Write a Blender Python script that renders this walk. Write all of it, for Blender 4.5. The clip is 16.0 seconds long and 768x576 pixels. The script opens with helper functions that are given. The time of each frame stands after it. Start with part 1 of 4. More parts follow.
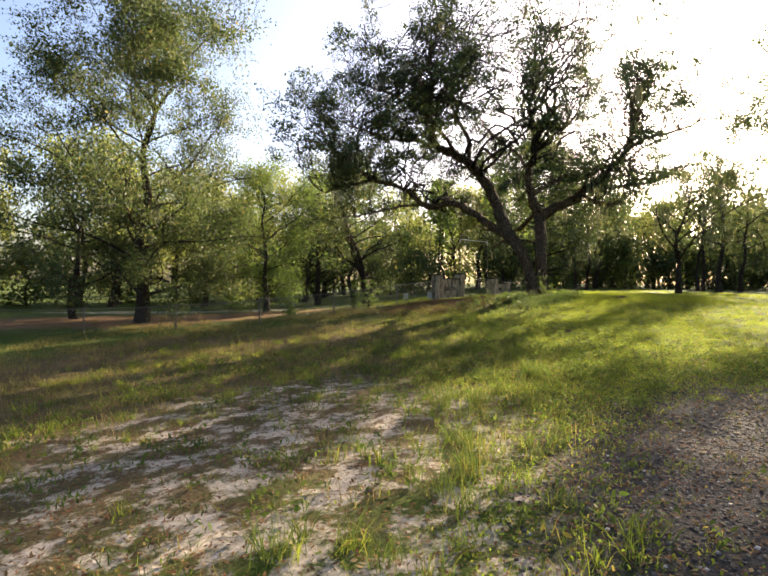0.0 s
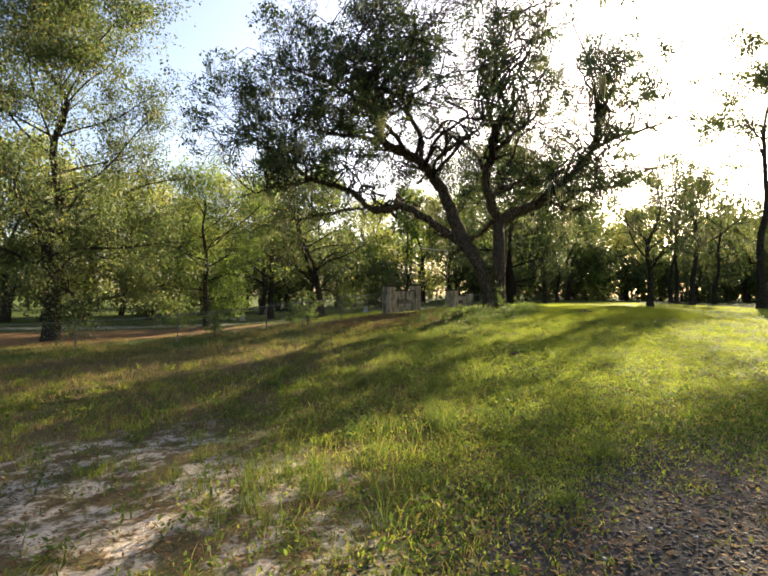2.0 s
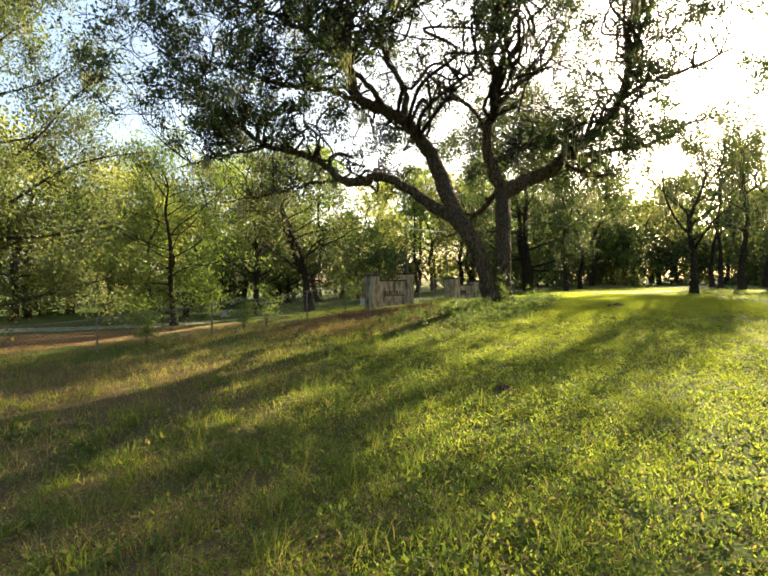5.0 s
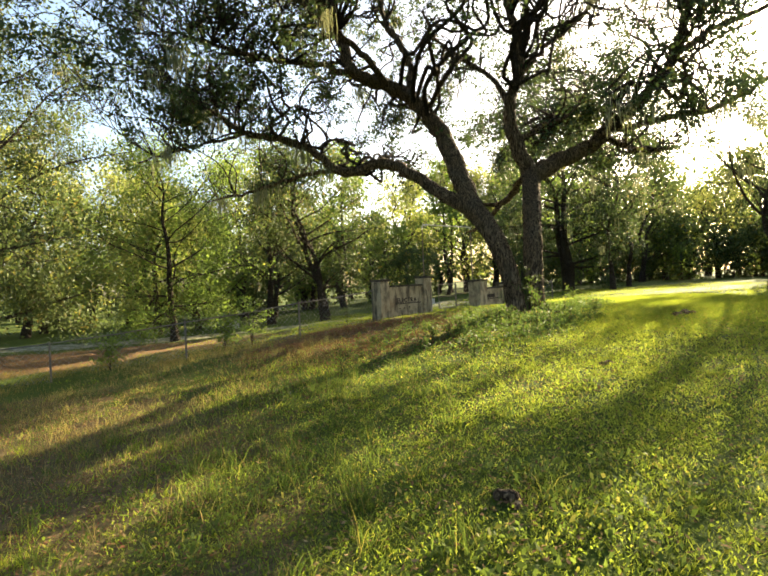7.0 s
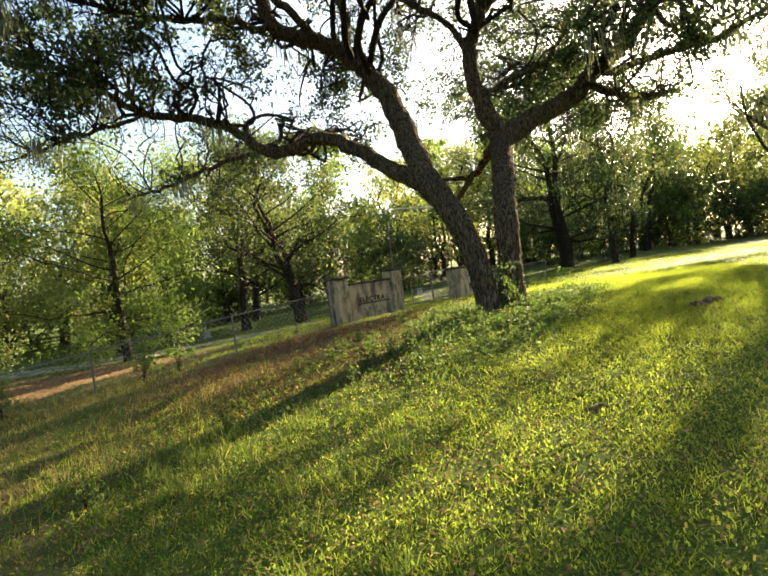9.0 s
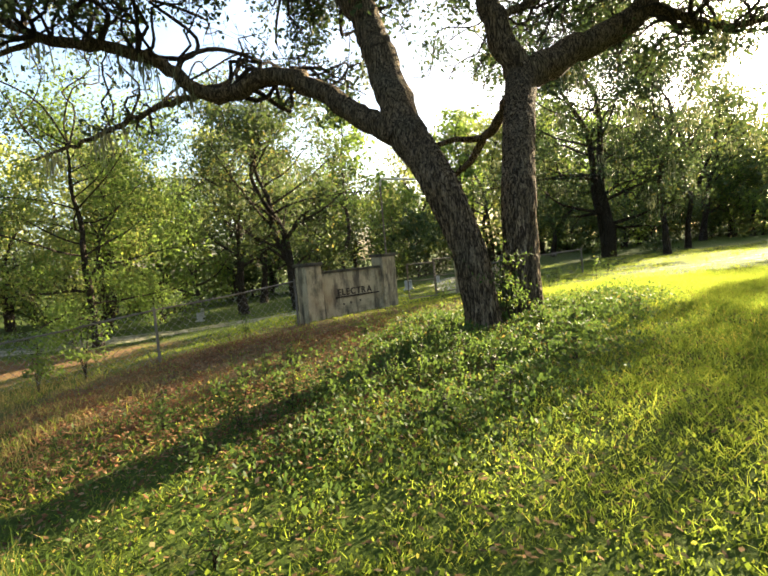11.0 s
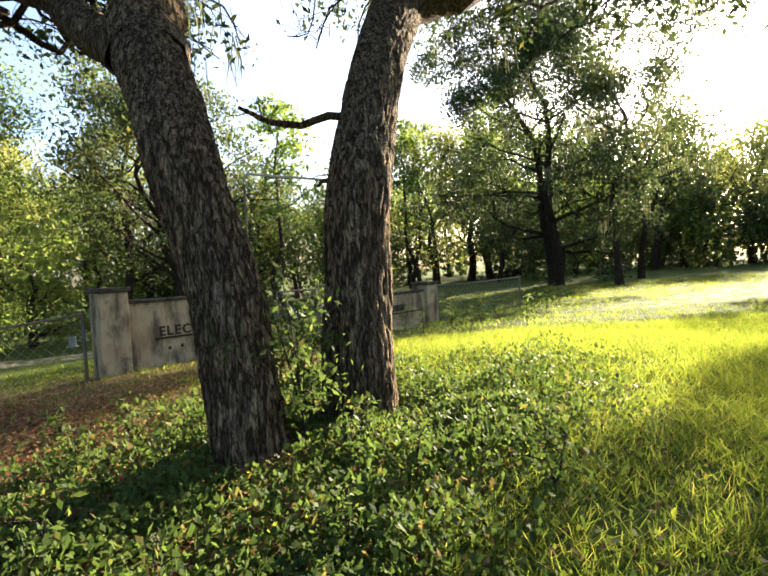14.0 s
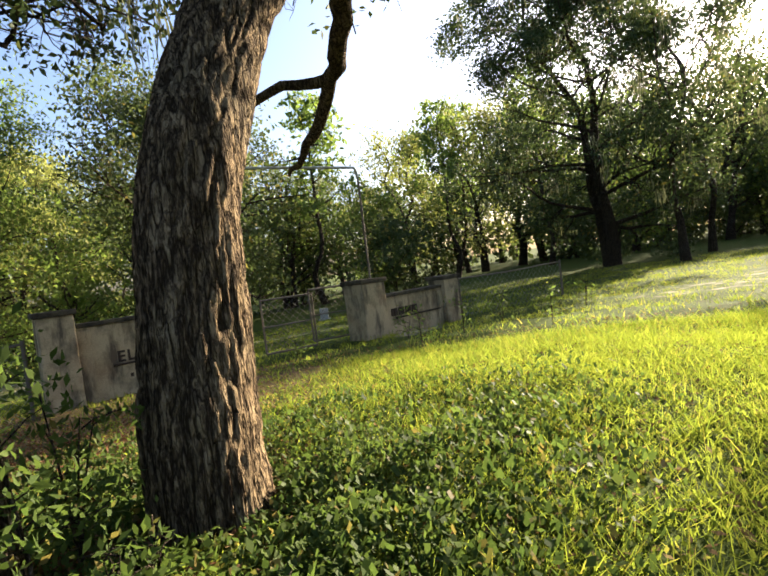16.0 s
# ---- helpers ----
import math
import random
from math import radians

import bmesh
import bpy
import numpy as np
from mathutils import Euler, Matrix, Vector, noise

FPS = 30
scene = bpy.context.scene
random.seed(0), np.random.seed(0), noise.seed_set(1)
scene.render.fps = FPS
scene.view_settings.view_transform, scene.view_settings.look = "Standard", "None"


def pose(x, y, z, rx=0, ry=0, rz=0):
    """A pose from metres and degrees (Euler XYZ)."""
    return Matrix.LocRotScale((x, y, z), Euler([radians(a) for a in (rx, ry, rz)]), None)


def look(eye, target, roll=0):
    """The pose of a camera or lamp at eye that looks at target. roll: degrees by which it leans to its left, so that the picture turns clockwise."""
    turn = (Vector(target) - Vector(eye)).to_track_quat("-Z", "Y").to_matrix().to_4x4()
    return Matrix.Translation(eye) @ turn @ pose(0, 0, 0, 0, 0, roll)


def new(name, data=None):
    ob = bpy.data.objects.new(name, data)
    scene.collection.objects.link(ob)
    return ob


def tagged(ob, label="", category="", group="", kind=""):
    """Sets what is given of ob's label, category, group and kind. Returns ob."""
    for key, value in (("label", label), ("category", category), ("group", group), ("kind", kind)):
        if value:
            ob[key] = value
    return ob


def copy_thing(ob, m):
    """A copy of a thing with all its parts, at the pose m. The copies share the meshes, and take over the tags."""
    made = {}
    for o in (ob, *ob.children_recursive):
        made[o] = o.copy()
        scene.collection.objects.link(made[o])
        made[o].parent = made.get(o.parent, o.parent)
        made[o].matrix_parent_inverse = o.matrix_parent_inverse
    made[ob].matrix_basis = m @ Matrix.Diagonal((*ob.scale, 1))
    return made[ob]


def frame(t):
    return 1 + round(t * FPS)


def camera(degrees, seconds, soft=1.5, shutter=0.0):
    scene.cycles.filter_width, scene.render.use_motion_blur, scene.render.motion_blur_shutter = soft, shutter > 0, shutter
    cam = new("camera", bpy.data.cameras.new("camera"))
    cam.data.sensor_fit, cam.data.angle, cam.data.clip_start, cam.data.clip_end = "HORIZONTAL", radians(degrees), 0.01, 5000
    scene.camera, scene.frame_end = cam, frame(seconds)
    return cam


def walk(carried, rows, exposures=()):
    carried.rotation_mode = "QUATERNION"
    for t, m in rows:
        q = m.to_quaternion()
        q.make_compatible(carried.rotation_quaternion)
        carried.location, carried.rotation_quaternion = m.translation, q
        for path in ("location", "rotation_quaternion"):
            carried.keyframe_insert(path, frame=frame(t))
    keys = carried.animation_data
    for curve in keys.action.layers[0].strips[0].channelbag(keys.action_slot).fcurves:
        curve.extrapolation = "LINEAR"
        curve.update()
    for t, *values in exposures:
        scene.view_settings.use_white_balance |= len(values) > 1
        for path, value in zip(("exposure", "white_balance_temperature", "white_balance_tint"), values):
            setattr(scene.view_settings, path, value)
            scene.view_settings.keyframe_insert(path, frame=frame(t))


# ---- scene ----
cam = camera(72.8, 16.0, soft=1.8)
PATH = [
    (0.0, (-0.271, 0.852, 1.775), (-0.236, 2.852, 1.751), 0.57),
    (0.5, (0.301, 1.819, 1.807), (0.259, 3.818, 1.794), -0.67),
    (1.0, (0.925, 2.556, 1.763), (0.984, 4.555, 1.733), -2.15),
    (1.5, (1.348, 3.252, 1.795), (1.386, 5.252, 1.791), 0.08),
    (2.0, (1.689, 3.841, 1.792), (1.798, 5.838, 1.815), 0.53),
    (2.5, (2.137, 4.349, 1.738), (2.144, 6.346, 1.844), 5.32),
    (3.0, (2.556, 4.975, 1.685), (2.515, 6.974, 1.693), 3.30),
    (3.5, (2.952, 5.760, 1.702), (3.047, 7.758, 1.677), 1.06),
    (6.0, (4.237, 10.630, 2.066), (4.217, 12.630, 2.045), -1.81),
    (6.5, (4.561, 11.409, 2.029), (4.565, 13.409, 2.036), -2.86),
    (7.0, (4.944, 12.147, 2.110), (4.816, 14.143, 2.094), -2.52),
    (7.5, (5.203, 13.067, 2.174), (5.184, 15.065, 2.105), -2.50),
    (8.0, (5.616, 13.850, 2.210), (5.745, 15.844, 2.127), -3.42),
    (8.5, (5.948, 14.596, 2.213), (5.818, 16.592, 2.180), -3.55),
    (9.0, (6.332, 15.350, 2.309), (6.178, 17.343, 2.244), -7.10),
    (11.5, (7.710, 20.132, 2.296), (7.401, 22.104, 2.172), -4.85),
    (12.0, (8.008, 20.965, 2.296), (7.771, 22.950, 2.217), -6.06),
    (12.5, (8.257, 21.821, 2.263), (8.041, 23.805, 2.131), -4.67),
    (13.0, (8.486, 22.559, 2.310), (8.377, 24.551, 2.170), -4.65),
    (13.5, (8.775, 23.167, 2.318), (8.698, 25.163, 2.221), -3.79),
    (14.0, (8.976, 23.599, 2.324), (8.837, 25.593, 2.255), -3.18),
    (14.5, (9.283, 23.883, 2.364), (9.104, 25.872, 2.268), -7.51),
    (15.0, (9.674, 24.313, 2.365), (9.454, 26.301, 2.325), -5.58),
    (15.5, (9.829, 24.983, 2.352), (9.458, 26.948, 2.388), -2.68),
    (16.0, (9.990, 25.477, 2.341), (9.623, 27.441, 2.257), -7.11),
]
EXPOSURES = [
    (t, stops, kelvin, tint)
    for t, stops, kelvin, tint in ((0.0, 2.4, 6500.0, 22.0), (2.5, 2.45, 6750.0, 16.0), (3.5, 2.45, 7000.0, 12.0), (6.0, 2.95, 7150.0, 11.0), (9.0, 2.95, 7000.0, 9.0), (11.5, 3.25, 6450.0, 14.0), (12.0, 3.65, 6200.0, 22.0), (12.5, 3.45, 6250.0, 22.0), (13.0, 3.2, 6350.0, 17.0), (14.5, 2.95, 6250.0, 17.0), (15.5, 2.85, 6250.0, 18.0), (16.0, 2.45, 6250.0, 18.0))
]
walk(cam, [(t, look(eye, target, roll)) for t, eye, target, roll in PATH], EXPOSURES)


# ---- world and sun ----
SUN_AZ, SUN_EL = radians(38.0), radians(21.0)
world = bpy.data.worlds.new("sky")
scene.world = world
world.use_nodes = True
wn = world.node_tree.nodes
sky = wn.new("ShaderNodeTexSky")
sky.sky_type, sky.sun_disc = "NISHITA", False
sky.sun_elevation, sky.sun_rotation = SUN_EL, SUN_AZ
sky.dust_density, sky.air_density, sky.ozone_density = 3.0, 1.1, 2.2
wn["Background"].inputs["Strength"].default_value = 0.064
world.node_tree.links.new(sky.outputs[0], wn["Background"].inputs["Color"])
sun_data = bpy.data.lights.new("sun", "SUN")
sun_data.energy, sun_data.angle, sun_data.color = 5.0, radians(0.6), (1.0, 0.87, 0.6)
sun = new("sun", sun_data)
to_sun = Vector((math.sin(SUN_AZ) * math.cos(SUN_EL), math.cos(SUN_AZ) * math.cos(SUN_EL), math.sin(SUN_EL)))
sun.matrix_world = look(to_sun * 60, (0, 0, 0))


# ---- materials ----
class Nodes:
    """Short hand for a node material."""

    def __init__(self, name, roughness=0.8, metallic=0.0):
        self.mat = bpy.data.materials.new(name)
        self.mat.use_nodes = True
        self.tree = self.mat.node_tree
        self.n = self.tree.nodes
        self.bsdf = self.n["Principled BSDF"]
        self.bsdf.inputs["Roughness"].default_value = roughness
        self.bsdf.inputs["Metallic"].default_value = metallic
        self.bsdf.inputs["Specular IOR Level"].default_value = 0.3 if roughness < 0.7 else 0.06
        self.out = self.n["Material Output"]
        self.place = self.n.new("ShaderNodeNewGeometry").outputs["Position"]

    def link(self, a, b):
        self.tree.links.new(a, b)

    def put(self, socket, value):
        if isinstance(value, bpy.types.NodeSocket):
            self.link(value, socket)
        elif isinstance(value, tuple):
            socket.default_value = (*value, 1.0)[: len(socket.default_value)]
        else:
            socket.default_value = value

    def noise(self, scale, detail=4.0, rough=0.55, stretch=None, at=None):
        t = self.n.new("ShaderNodeTexNoise")
        t.inputs["Scale"].default_value, t.inputs["Detail"].default_value, t.inputs["Roughness"].default_value = scale, detail, rough
        where = at or self.place
        if stretch:
            m = self.n.new("ShaderNodeMapping")
            m.inputs["Scale"].default_value = stretch
            self.link(where, m.inputs["Vector"])
            where = m.outputs[0]
        self.link(where, t.inputs["Vector"])
        return t.outputs["Fac"]

    def voronoi(self, scale, feature="F1", stretch=None, out="Distance", at=None):
        t = self.n.new("ShaderNodeTexVoronoi")
        t.feature = feature
        t.inputs["Scale"].default_value = scale
        where = at or self.place
        if stretch:
            m = self.n.new("ShaderNodeMapping")
            m.inputs["Scale"].default_value = stretch
            self.link(where, m.inputs["Vector"])
            where = m.outputs[0]
        self.link(where, t.inputs["Vector"])
        return t.outputs[out]

    def ramp(self, value, *stops):
        r = self.n.new("ShaderNodeValToRGB")
        e = r.color_ramp.elements
        while len(e) < len(stops):
            e.new(0.5)
        for el, (p, c) in zip(e, stops):
            el.position, el.color = p, (*c, 1.0) if isinstance(c, tuple) else (c, c, c, 1.0)
        self.link(value, r.inputs[0])
        return r.outputs[0]

    def mix(self, fac, a, b, how="MIX"):
        m = self.n.new("ShaderNodeMix")
        m.data_type, m.blend_type = "RGBA", how
        self.put(m.inputs["Factor"], fac)
        self.put(m.inputs["A"], a)
        self.put(m.inputs["B"], b)
        return m.outputs["Result"]

    def math(self, op, a, b=0.0):
        m = self.n.new("ShaderNodeMath")
        m.operation = op
        self.put(m.inputs[0], a)
        self.put(m.inputs[1], b)
        return m.outputs[0]

    def xyz(self):
        s = self.n.new("ShaderNodeSeparateXYZ")
        self.link(self.place, s.inputs[0])
        return s.outputs

    def bump(self, height, strength=0.5, distance=0.02):
        b = self.n.new("ShaderNodeBump")
        b.inputs["Strength"].default_value, b.inputs["Distance"].default_value = strength, distance
        self.link(height, b.inputs["Height"])
        self.link(b.outputs[0], self.bsdf.inputs["Normal"])

    def colour(self, c):
        self.put(self.bsdf.inputs["Base Color"], c)
        return self

    def island(self):
        return self.n.new("ShaderNodeNewGeometry").outputs["Random Per Island"]

    def see_through(self, colour, share):
        """Thin leaf: part of the light passes to the far side."""
        t = self.n.new("ShaderNodeBsdfTranslucent")
        self.put(t.inputs["Color"], colour)
        m = self.n.new("ShaderNodeMixShader")
        m.inputs[0].default_value = share
        self.link(self.bsdf.outputs[0], m.inputs[1])
        self.link(t.outputs[0], m.inputs[2])
        self.link(m.outputs[0], self.out.inputs[0])


def leaf_mat(name, dark, light, odd, through_gain=1.6, share=0.45, rough=0.55, odd_share=0.975, gloss=0.12, blue=0.75):
    k = Nodes(name, rough)
    k.bsdf.inputs["Specular IOR Level"].default_value = gloss
    isl = k.island()
    big = k.noise(0.35, 2.0)
    c = k.ramp(isl, (0.0, dark), (odd_share - 0.06, light), (odd_share, odd), (1.0, odd))
    c = k.mix(k.ramp(big, (0.35, 0.0), (0.65, 0.55)), c, light)
    k.colour(c)
    t = k.mix(1.0, c, (through_gain * 0.98, through_gain, through_gain * blue), "MULTIPLY")
    k.see_through(t, share)
    return k.mat


def bark_mat(name, dark, light, scale=1.0):
    """Furrowed bark: winding upright cracks at two sizes between lighter plates."""
    k = Nodes(name, 0.9)
    deep = k.noise(16 * scale, 3.0, 0.55, (1.0, 1.0, 0.15))
    thin = k.noise(38 * scale, 3.0, 0.6, (1.0, 1.0, 0.2))
    plate = k.noise(44 * scale, 6.0, 0.7, (1.0, 1.0, 0.3))
    patch = k.noise(1.6, 4.0)
    crack = k.ramp(deep, (0.42, 0.0), (0.495, 1.0), (0.505, 1.0), (0.57, 0.0))
    hair = k.ramp(thin, (0.43, 0.0), (0.5, 0.8), (0.57, 0.0))
    c = k.mix(k.ramp(plate, (0.3, 0.0), (0.7, 1.0)), dark, light)
    c = k.mix(k.ramp(patch, (0.5, 0.0), (0.68, 0.4)), c, (0.12, 0.115, 0.08))
    c = k.mix(hair, c, tuple(v * 0.55 for v in dark))
    c = k.mix(crack, c, tuple(v * 0.4 for v in dark))
    k.colour(c)
    low = k.mix(0.35, crack, hair)
    h = k.mix(0.25, k.ramp(low, (0.0, 1.0), (0.8, 0.0)), plate)
    k.bump(h, 1.0, 0.06)
    return k.mat


def concrete_mat(name, base):
    k = Nodes(name, 0.9)
    streak = k.noise(3.4, 6.0, 0.65, (1.0, 1.0, 0.28))
    blot = k.noise(2.6, 6.0, 0.65)
    grain = k.noise(55, 5.0)
    rust = k.noise(1.7, 4.0)
    c = k.mix(k.ramp(streak, (0.48, 0.0), (0.63, 0.9)), base, (0.06, 0.05, 0.038))
    c = k.mix(k.ramp(rust, (0.52, 0.0), (0.7, 0.6)), c, (0.16, 0.09, 0.045))
    c = k.mix(k.ramp(blot, (0.5, 0.0), (0.68, 0.75)), c, (0.08, 0.075, 0.05))
    c = k.mix(k.ramp(grain, (0.3, 0.35), (0.7, 0.0)), c, (0.1, 0.085, 0.065))
    k.colour(c)
    k.bump(k.mix(0.4, grain, blot), 0.7, 0.015)
    return k.mat


OAK_LEAF = leaf_mat("oak_leaf", (0.03, 0.047, 0.021), (0.07, 0.098, 0.038), (0.14, 0.12, 0.03), 1.2, 0.34)
PALE_LEAF = leaf_mat("pale_leaf", (0.1, 0.118, 0.036), (0.18, 0.19, 0.055), (0.22, 0.19, 0.055), 1.8, 0.5)
MID_LEAF = leaf_mat("mid_leaf", (0.04, 0.06, 0.022), (0.082, 0.104, 0.036), (0.2, 0.15, 0.04), 1.45, 0.4)
GREEN_LEAF = leaf_mat("green_leaf", (0.065, 0.1, 0.025), (0.12, 0.165, 0.036), (0.18, 0.17, 0.04), 1.8, 0.48)
VINE_LEAF = leaf_mat("vine_leaf", (0.022, 0.042, 0.012), (0.074, 0.106, 0.025), (0.15, 0.10, 0.035), 1.75, 0.42, 0.55, 0.98, 0.07)
CLOVER = leaf_mat("clover_leaf", (0.04, 0.07, 0.016), (0.132, 0.158, 0.027), (0.2, 0.15, 0.05), 2.3, 0.57, 0.7, 0.93, 0.02, 0.6)
GRASS = leaf_mat("grass_blade", (0.045, 0.076, 0.016), (0.146, 0.17, 0.027), (0.22, 0.18, 0.05), 2.3, 0.58, 0.6, 0.93, 0.03, 0.6)
WEED = leaf_mat("coarse_grass", (0.035, 0.062, 0.016), (0.09, 0.118, 0.03), (0.2, 0.16, 0.05), 1.8, 0.45, 0.6, 0.9, 0.04, 0.6)
DRY_GRASS = leaf_mat("dry_grass", (0.13, 0.10, 0.035), (0.24, 0.18, 0.07), (0.10, 0.13, 0.03), 1.5, 0.45, 0.6, 0.8)
LITTER = leaf_mat("fallen_leaf", (0.075, 0.042, 0.02), (0.2, 0.125, 0.055), (0.28, 0.2, 0.1), 1.0, 0.2, 0.8, 0.85, 0.02)
RED_LITTER = leaf_mat("red_fallen_leaf", (0.075, 0.034, 0.018), (0.19, 0.09, 0.045), (0.27, 0.17, 0.09), 1.1, 0.25, 0.8, 0.85, 0.02)
MOSS = leaf_mat("hanging_moss", (0.13, 0.14, 0.09), (0.2, 0.2, 0.12), (0.24, 0.22, 0.13), 1.3, 0.4, 0.9)
BARK = bark_mat("oak_bark", (0.07, 0.047, 0.029), (0.33, 0.24, 0.14))
BARK_FINE = bark_mat("branch_bark", (0.05, 0.038, 0.028), (0.13, 0.10, 0.07), 2.0)
CONCRETE = concrete_mat("weathered_concrete", (0.44, 0.355, 0.22))
k = Nodes("mossy_dark_concrete", 0.95)
k.colour(k.mix(k.ramp(k.noise(6.0, 6.0, 0.65), (0.35, 0.0), (0.65, 1.0)), (0.028, 0.026, 0.02), (0.1, 0.085, 0.06)))
k.bump(k.noise(40.0), 0.6, 0.012)
CONCRETE_DARK = k.mat

k = Nodes("galvanised_wire", 0.5, 0.5)
k.colour(k.mix(k.noise(8.0), (0.15, 0.14, 0.125), (0.3, 0.285, 0.26)))
STEEL = k.mat
k = Nodes("rusty_wire", 0.7, 0.4)
k.colour(k.mix(k.noise(7.0), (0.10, 0.085, 0.07), (0.2, 0.17, 0.14)))
RUST = k.mat
k = Nodes("pale_painted_pipe", 0.5, 0.0)
k.colour(k.mix(k.ramp(k.noise(6.0), (0.5, 0.0), (0.7, 0.6)), (0.42, 0.42, 0.39), (0.25, 0.19, 0.13)))
PALE_PIPE = k.mat
k = Nodes("dark_letter_metal", 0.7, 0.2)
k.colour(k.mix(k.noise(20.0), (0.03, 0.025, 0.02), (0.07, 0.05, 0.04)))
LETTER = k.mat
k = Nodes("gravel_stone", 0.85)
k.colour(k.ramp(k.island(), (0.0, (0.027, 0.024, 0.02)), (0.8, (0.082, 0.074, 0.062)), (0.955, (0.18, 0.165, 0.14)), (1.0, (0.42, 0.4, 0.36))))
GRAVEL = k.mat
k = Nodes("pale_marker_stone", 0.8)
k.colour(k.mix(k.noise(9.0), (0.5, 0.49, 0.46), (0.3, 0.29, 0.27)))
MARKER = k.mat


# ---- helpers for meshes ----
def ground_z(x, y):
    """Height of the ground: a field that falls away on one side and a low rise under the great oak."""
    z = 0.024 + 1.02 * np.tanh((x - 3) / 12) + 0.18 * np.tanh((y - 20) / 12)
    z = z + 0.41 * np.exp(-((x - 9) ** 2 + (y - 27) ** 2) / 72) + 0.34 * np.exp(-((x - 1) ** 2 + (y - 2) ** 2) / 50)
    z = z + 0.34 * np.exp(-((x - 1.5) ** 2 + (y - 32) ** 2) / 90)
    return z + 0.03 * np.sin(x * 1.1 + 0.7 * y) * np.cos(0.8 * y - 0.5 * x) + 0.02 * np.sin(2.7 * x + 1.0) * np.sin(2.3 * y)


def gz(x, y):
    return float(ground_z(np.float64(x), np.float64(y)))


def array_mesh(name, verts, quads, mat, smooth=False):
    """A mesh straight from arrays of corners and four-cornered faces."""
    me = bpy.data.meshes.new(name)
    nv, nq = len(verts), len(quads)
    me.vertices.add(nv)
    me.vertices.foreach_set("co", np.asarray(verts, np.float32).ravel())
    me.loops.add(nq * 4)
    me.loops.foreach_set("vertex_index", np.asarray(quads, np.int32).ravel())
    me.polygons.add(nq)
    me.polygons.foreach_set("loop_start", np.arange(0, nq * 4, 4, dtype=np.int32))
    if smooth:
        me.polygons.foreach_set("use_smooth", np.ones(nq, bool))
    me.materials.append(mat)
    me.update(calc_edges=True)
    me.validate()
    return me


def child(name, me, parent, label=""):
    ob = new(name, me)
    ob.parent = parent
    if label:
        ob["label"] = label
    return ob


def part(name, bm, mat, parent, label="", smooth=False):
    me = bpy.data.meshes.new(name)
    bm.to_mesh(me)
    bm.free()
    me.materials.append(mat)
    if smooth:
        me.polygons.foreach_set("use_smooth", [True] * len(me.polygons))
    return child(name, me, parent, label)


def empty(name, x, y, z=None, rz=0.0):
    ob = new(name)
    ob.empty_display_size = 0.2
    ob.matrix_world = pose(x, y, gz(x, y) if z is None else z, 0, 0, rz)
    return ob


def box_bm(sx, sy, sz, at=(0, 0, 0), bevel=0.0, segments=2):
    """A box that stands on its place, with worn edges."""
    bm = bmesh.new()
    bmesh.ops.create_cube(bm, size=1.0, matrix=Matrix.Translation((at[0], at[1], at[2] + sz / 2)) @ Matrix.Diagonal((sx, sy, sz, 1)))
    if bevel:
        bmesh.ops.bevel(bm, geom=bm.edges[:], offset=bevel, segments=segments, affect="EDGES", profile=0.6)
    return bm


def weather(bm, amount, scale=3.0):
    for v in bm.verts:
        v.co += noise.noise_vector(v.co * scale) * amount
    return bm


def tube_arrays(pts, radii, sides=8, rough=0.0, rng=None, base=0):
    """Corners and faces of a tapered tube along a line."""
    p = np.asarray(pts, float)
    n = len(p)
    tang = np.gradient(p, axis=0)
    tang /= np.linalg.norm(tang, axis=1)[:, None] + 1e-9
    ref = np.array([0.0, 0.0, 1.0]) if abs(tang[0][2]) < 0.9 else np.array([1.0, 0.0, 0.0])
    u = np.cross(tang[0], ref)
    us = []
    for t in tang:
        u = u - t * np.dot(u, t)
        u /= np.linalg.norm(u) + 1e-9
        us.append(u)
    us = np.array(us)
    vs = np.cross(tang, us)
    ang = np.arange(sides) * 2 * math.pi / sides
    rad = np.asarray(radii)[:, None] * (1 + (rough * rng.standard_normal((n, sides)) if rough else 0))
    ring = p[:, None] + rad[..., None] * (np.cos(ang)[None, :, None] * us[:, None] + np.sin(ang)[None, :, None] * vs[:, None])
    idx = base + np.arange(n * sides).reshape(n, sides)
    nxt = np.roll(idx, -1, axis=1)
    quads = np.stack([idx[:-1], nxt[:-1], nxt[1:], idx[1:]], -1).reshape(-1, 4)
    return ring.reshape(-1, 3), quads


class Heap:
    """Gathers arrays of corners and quads into one mesh."""

    def __init__(self):
        self.v, self.q, self.n = [], [], 0

    def tube(self, pts, radii, sides=8, rough=0.0, rng=None):
        v, q = tube_arrays(pts, radii, sides, rough, rng, self.n)
        self.v.append(v), self.q.append(q)
        self.n += len(v)

    def add(self, v, q):
        self.v.append(v), self.q.append(np.asarray(q) + self.n)
        self.n += len(v)

    def mesh(self, name, mat, smooth=False):
        return array_mesh(name, np.concatenate(self.v), np.concatenate(self.q), mat, smooth)


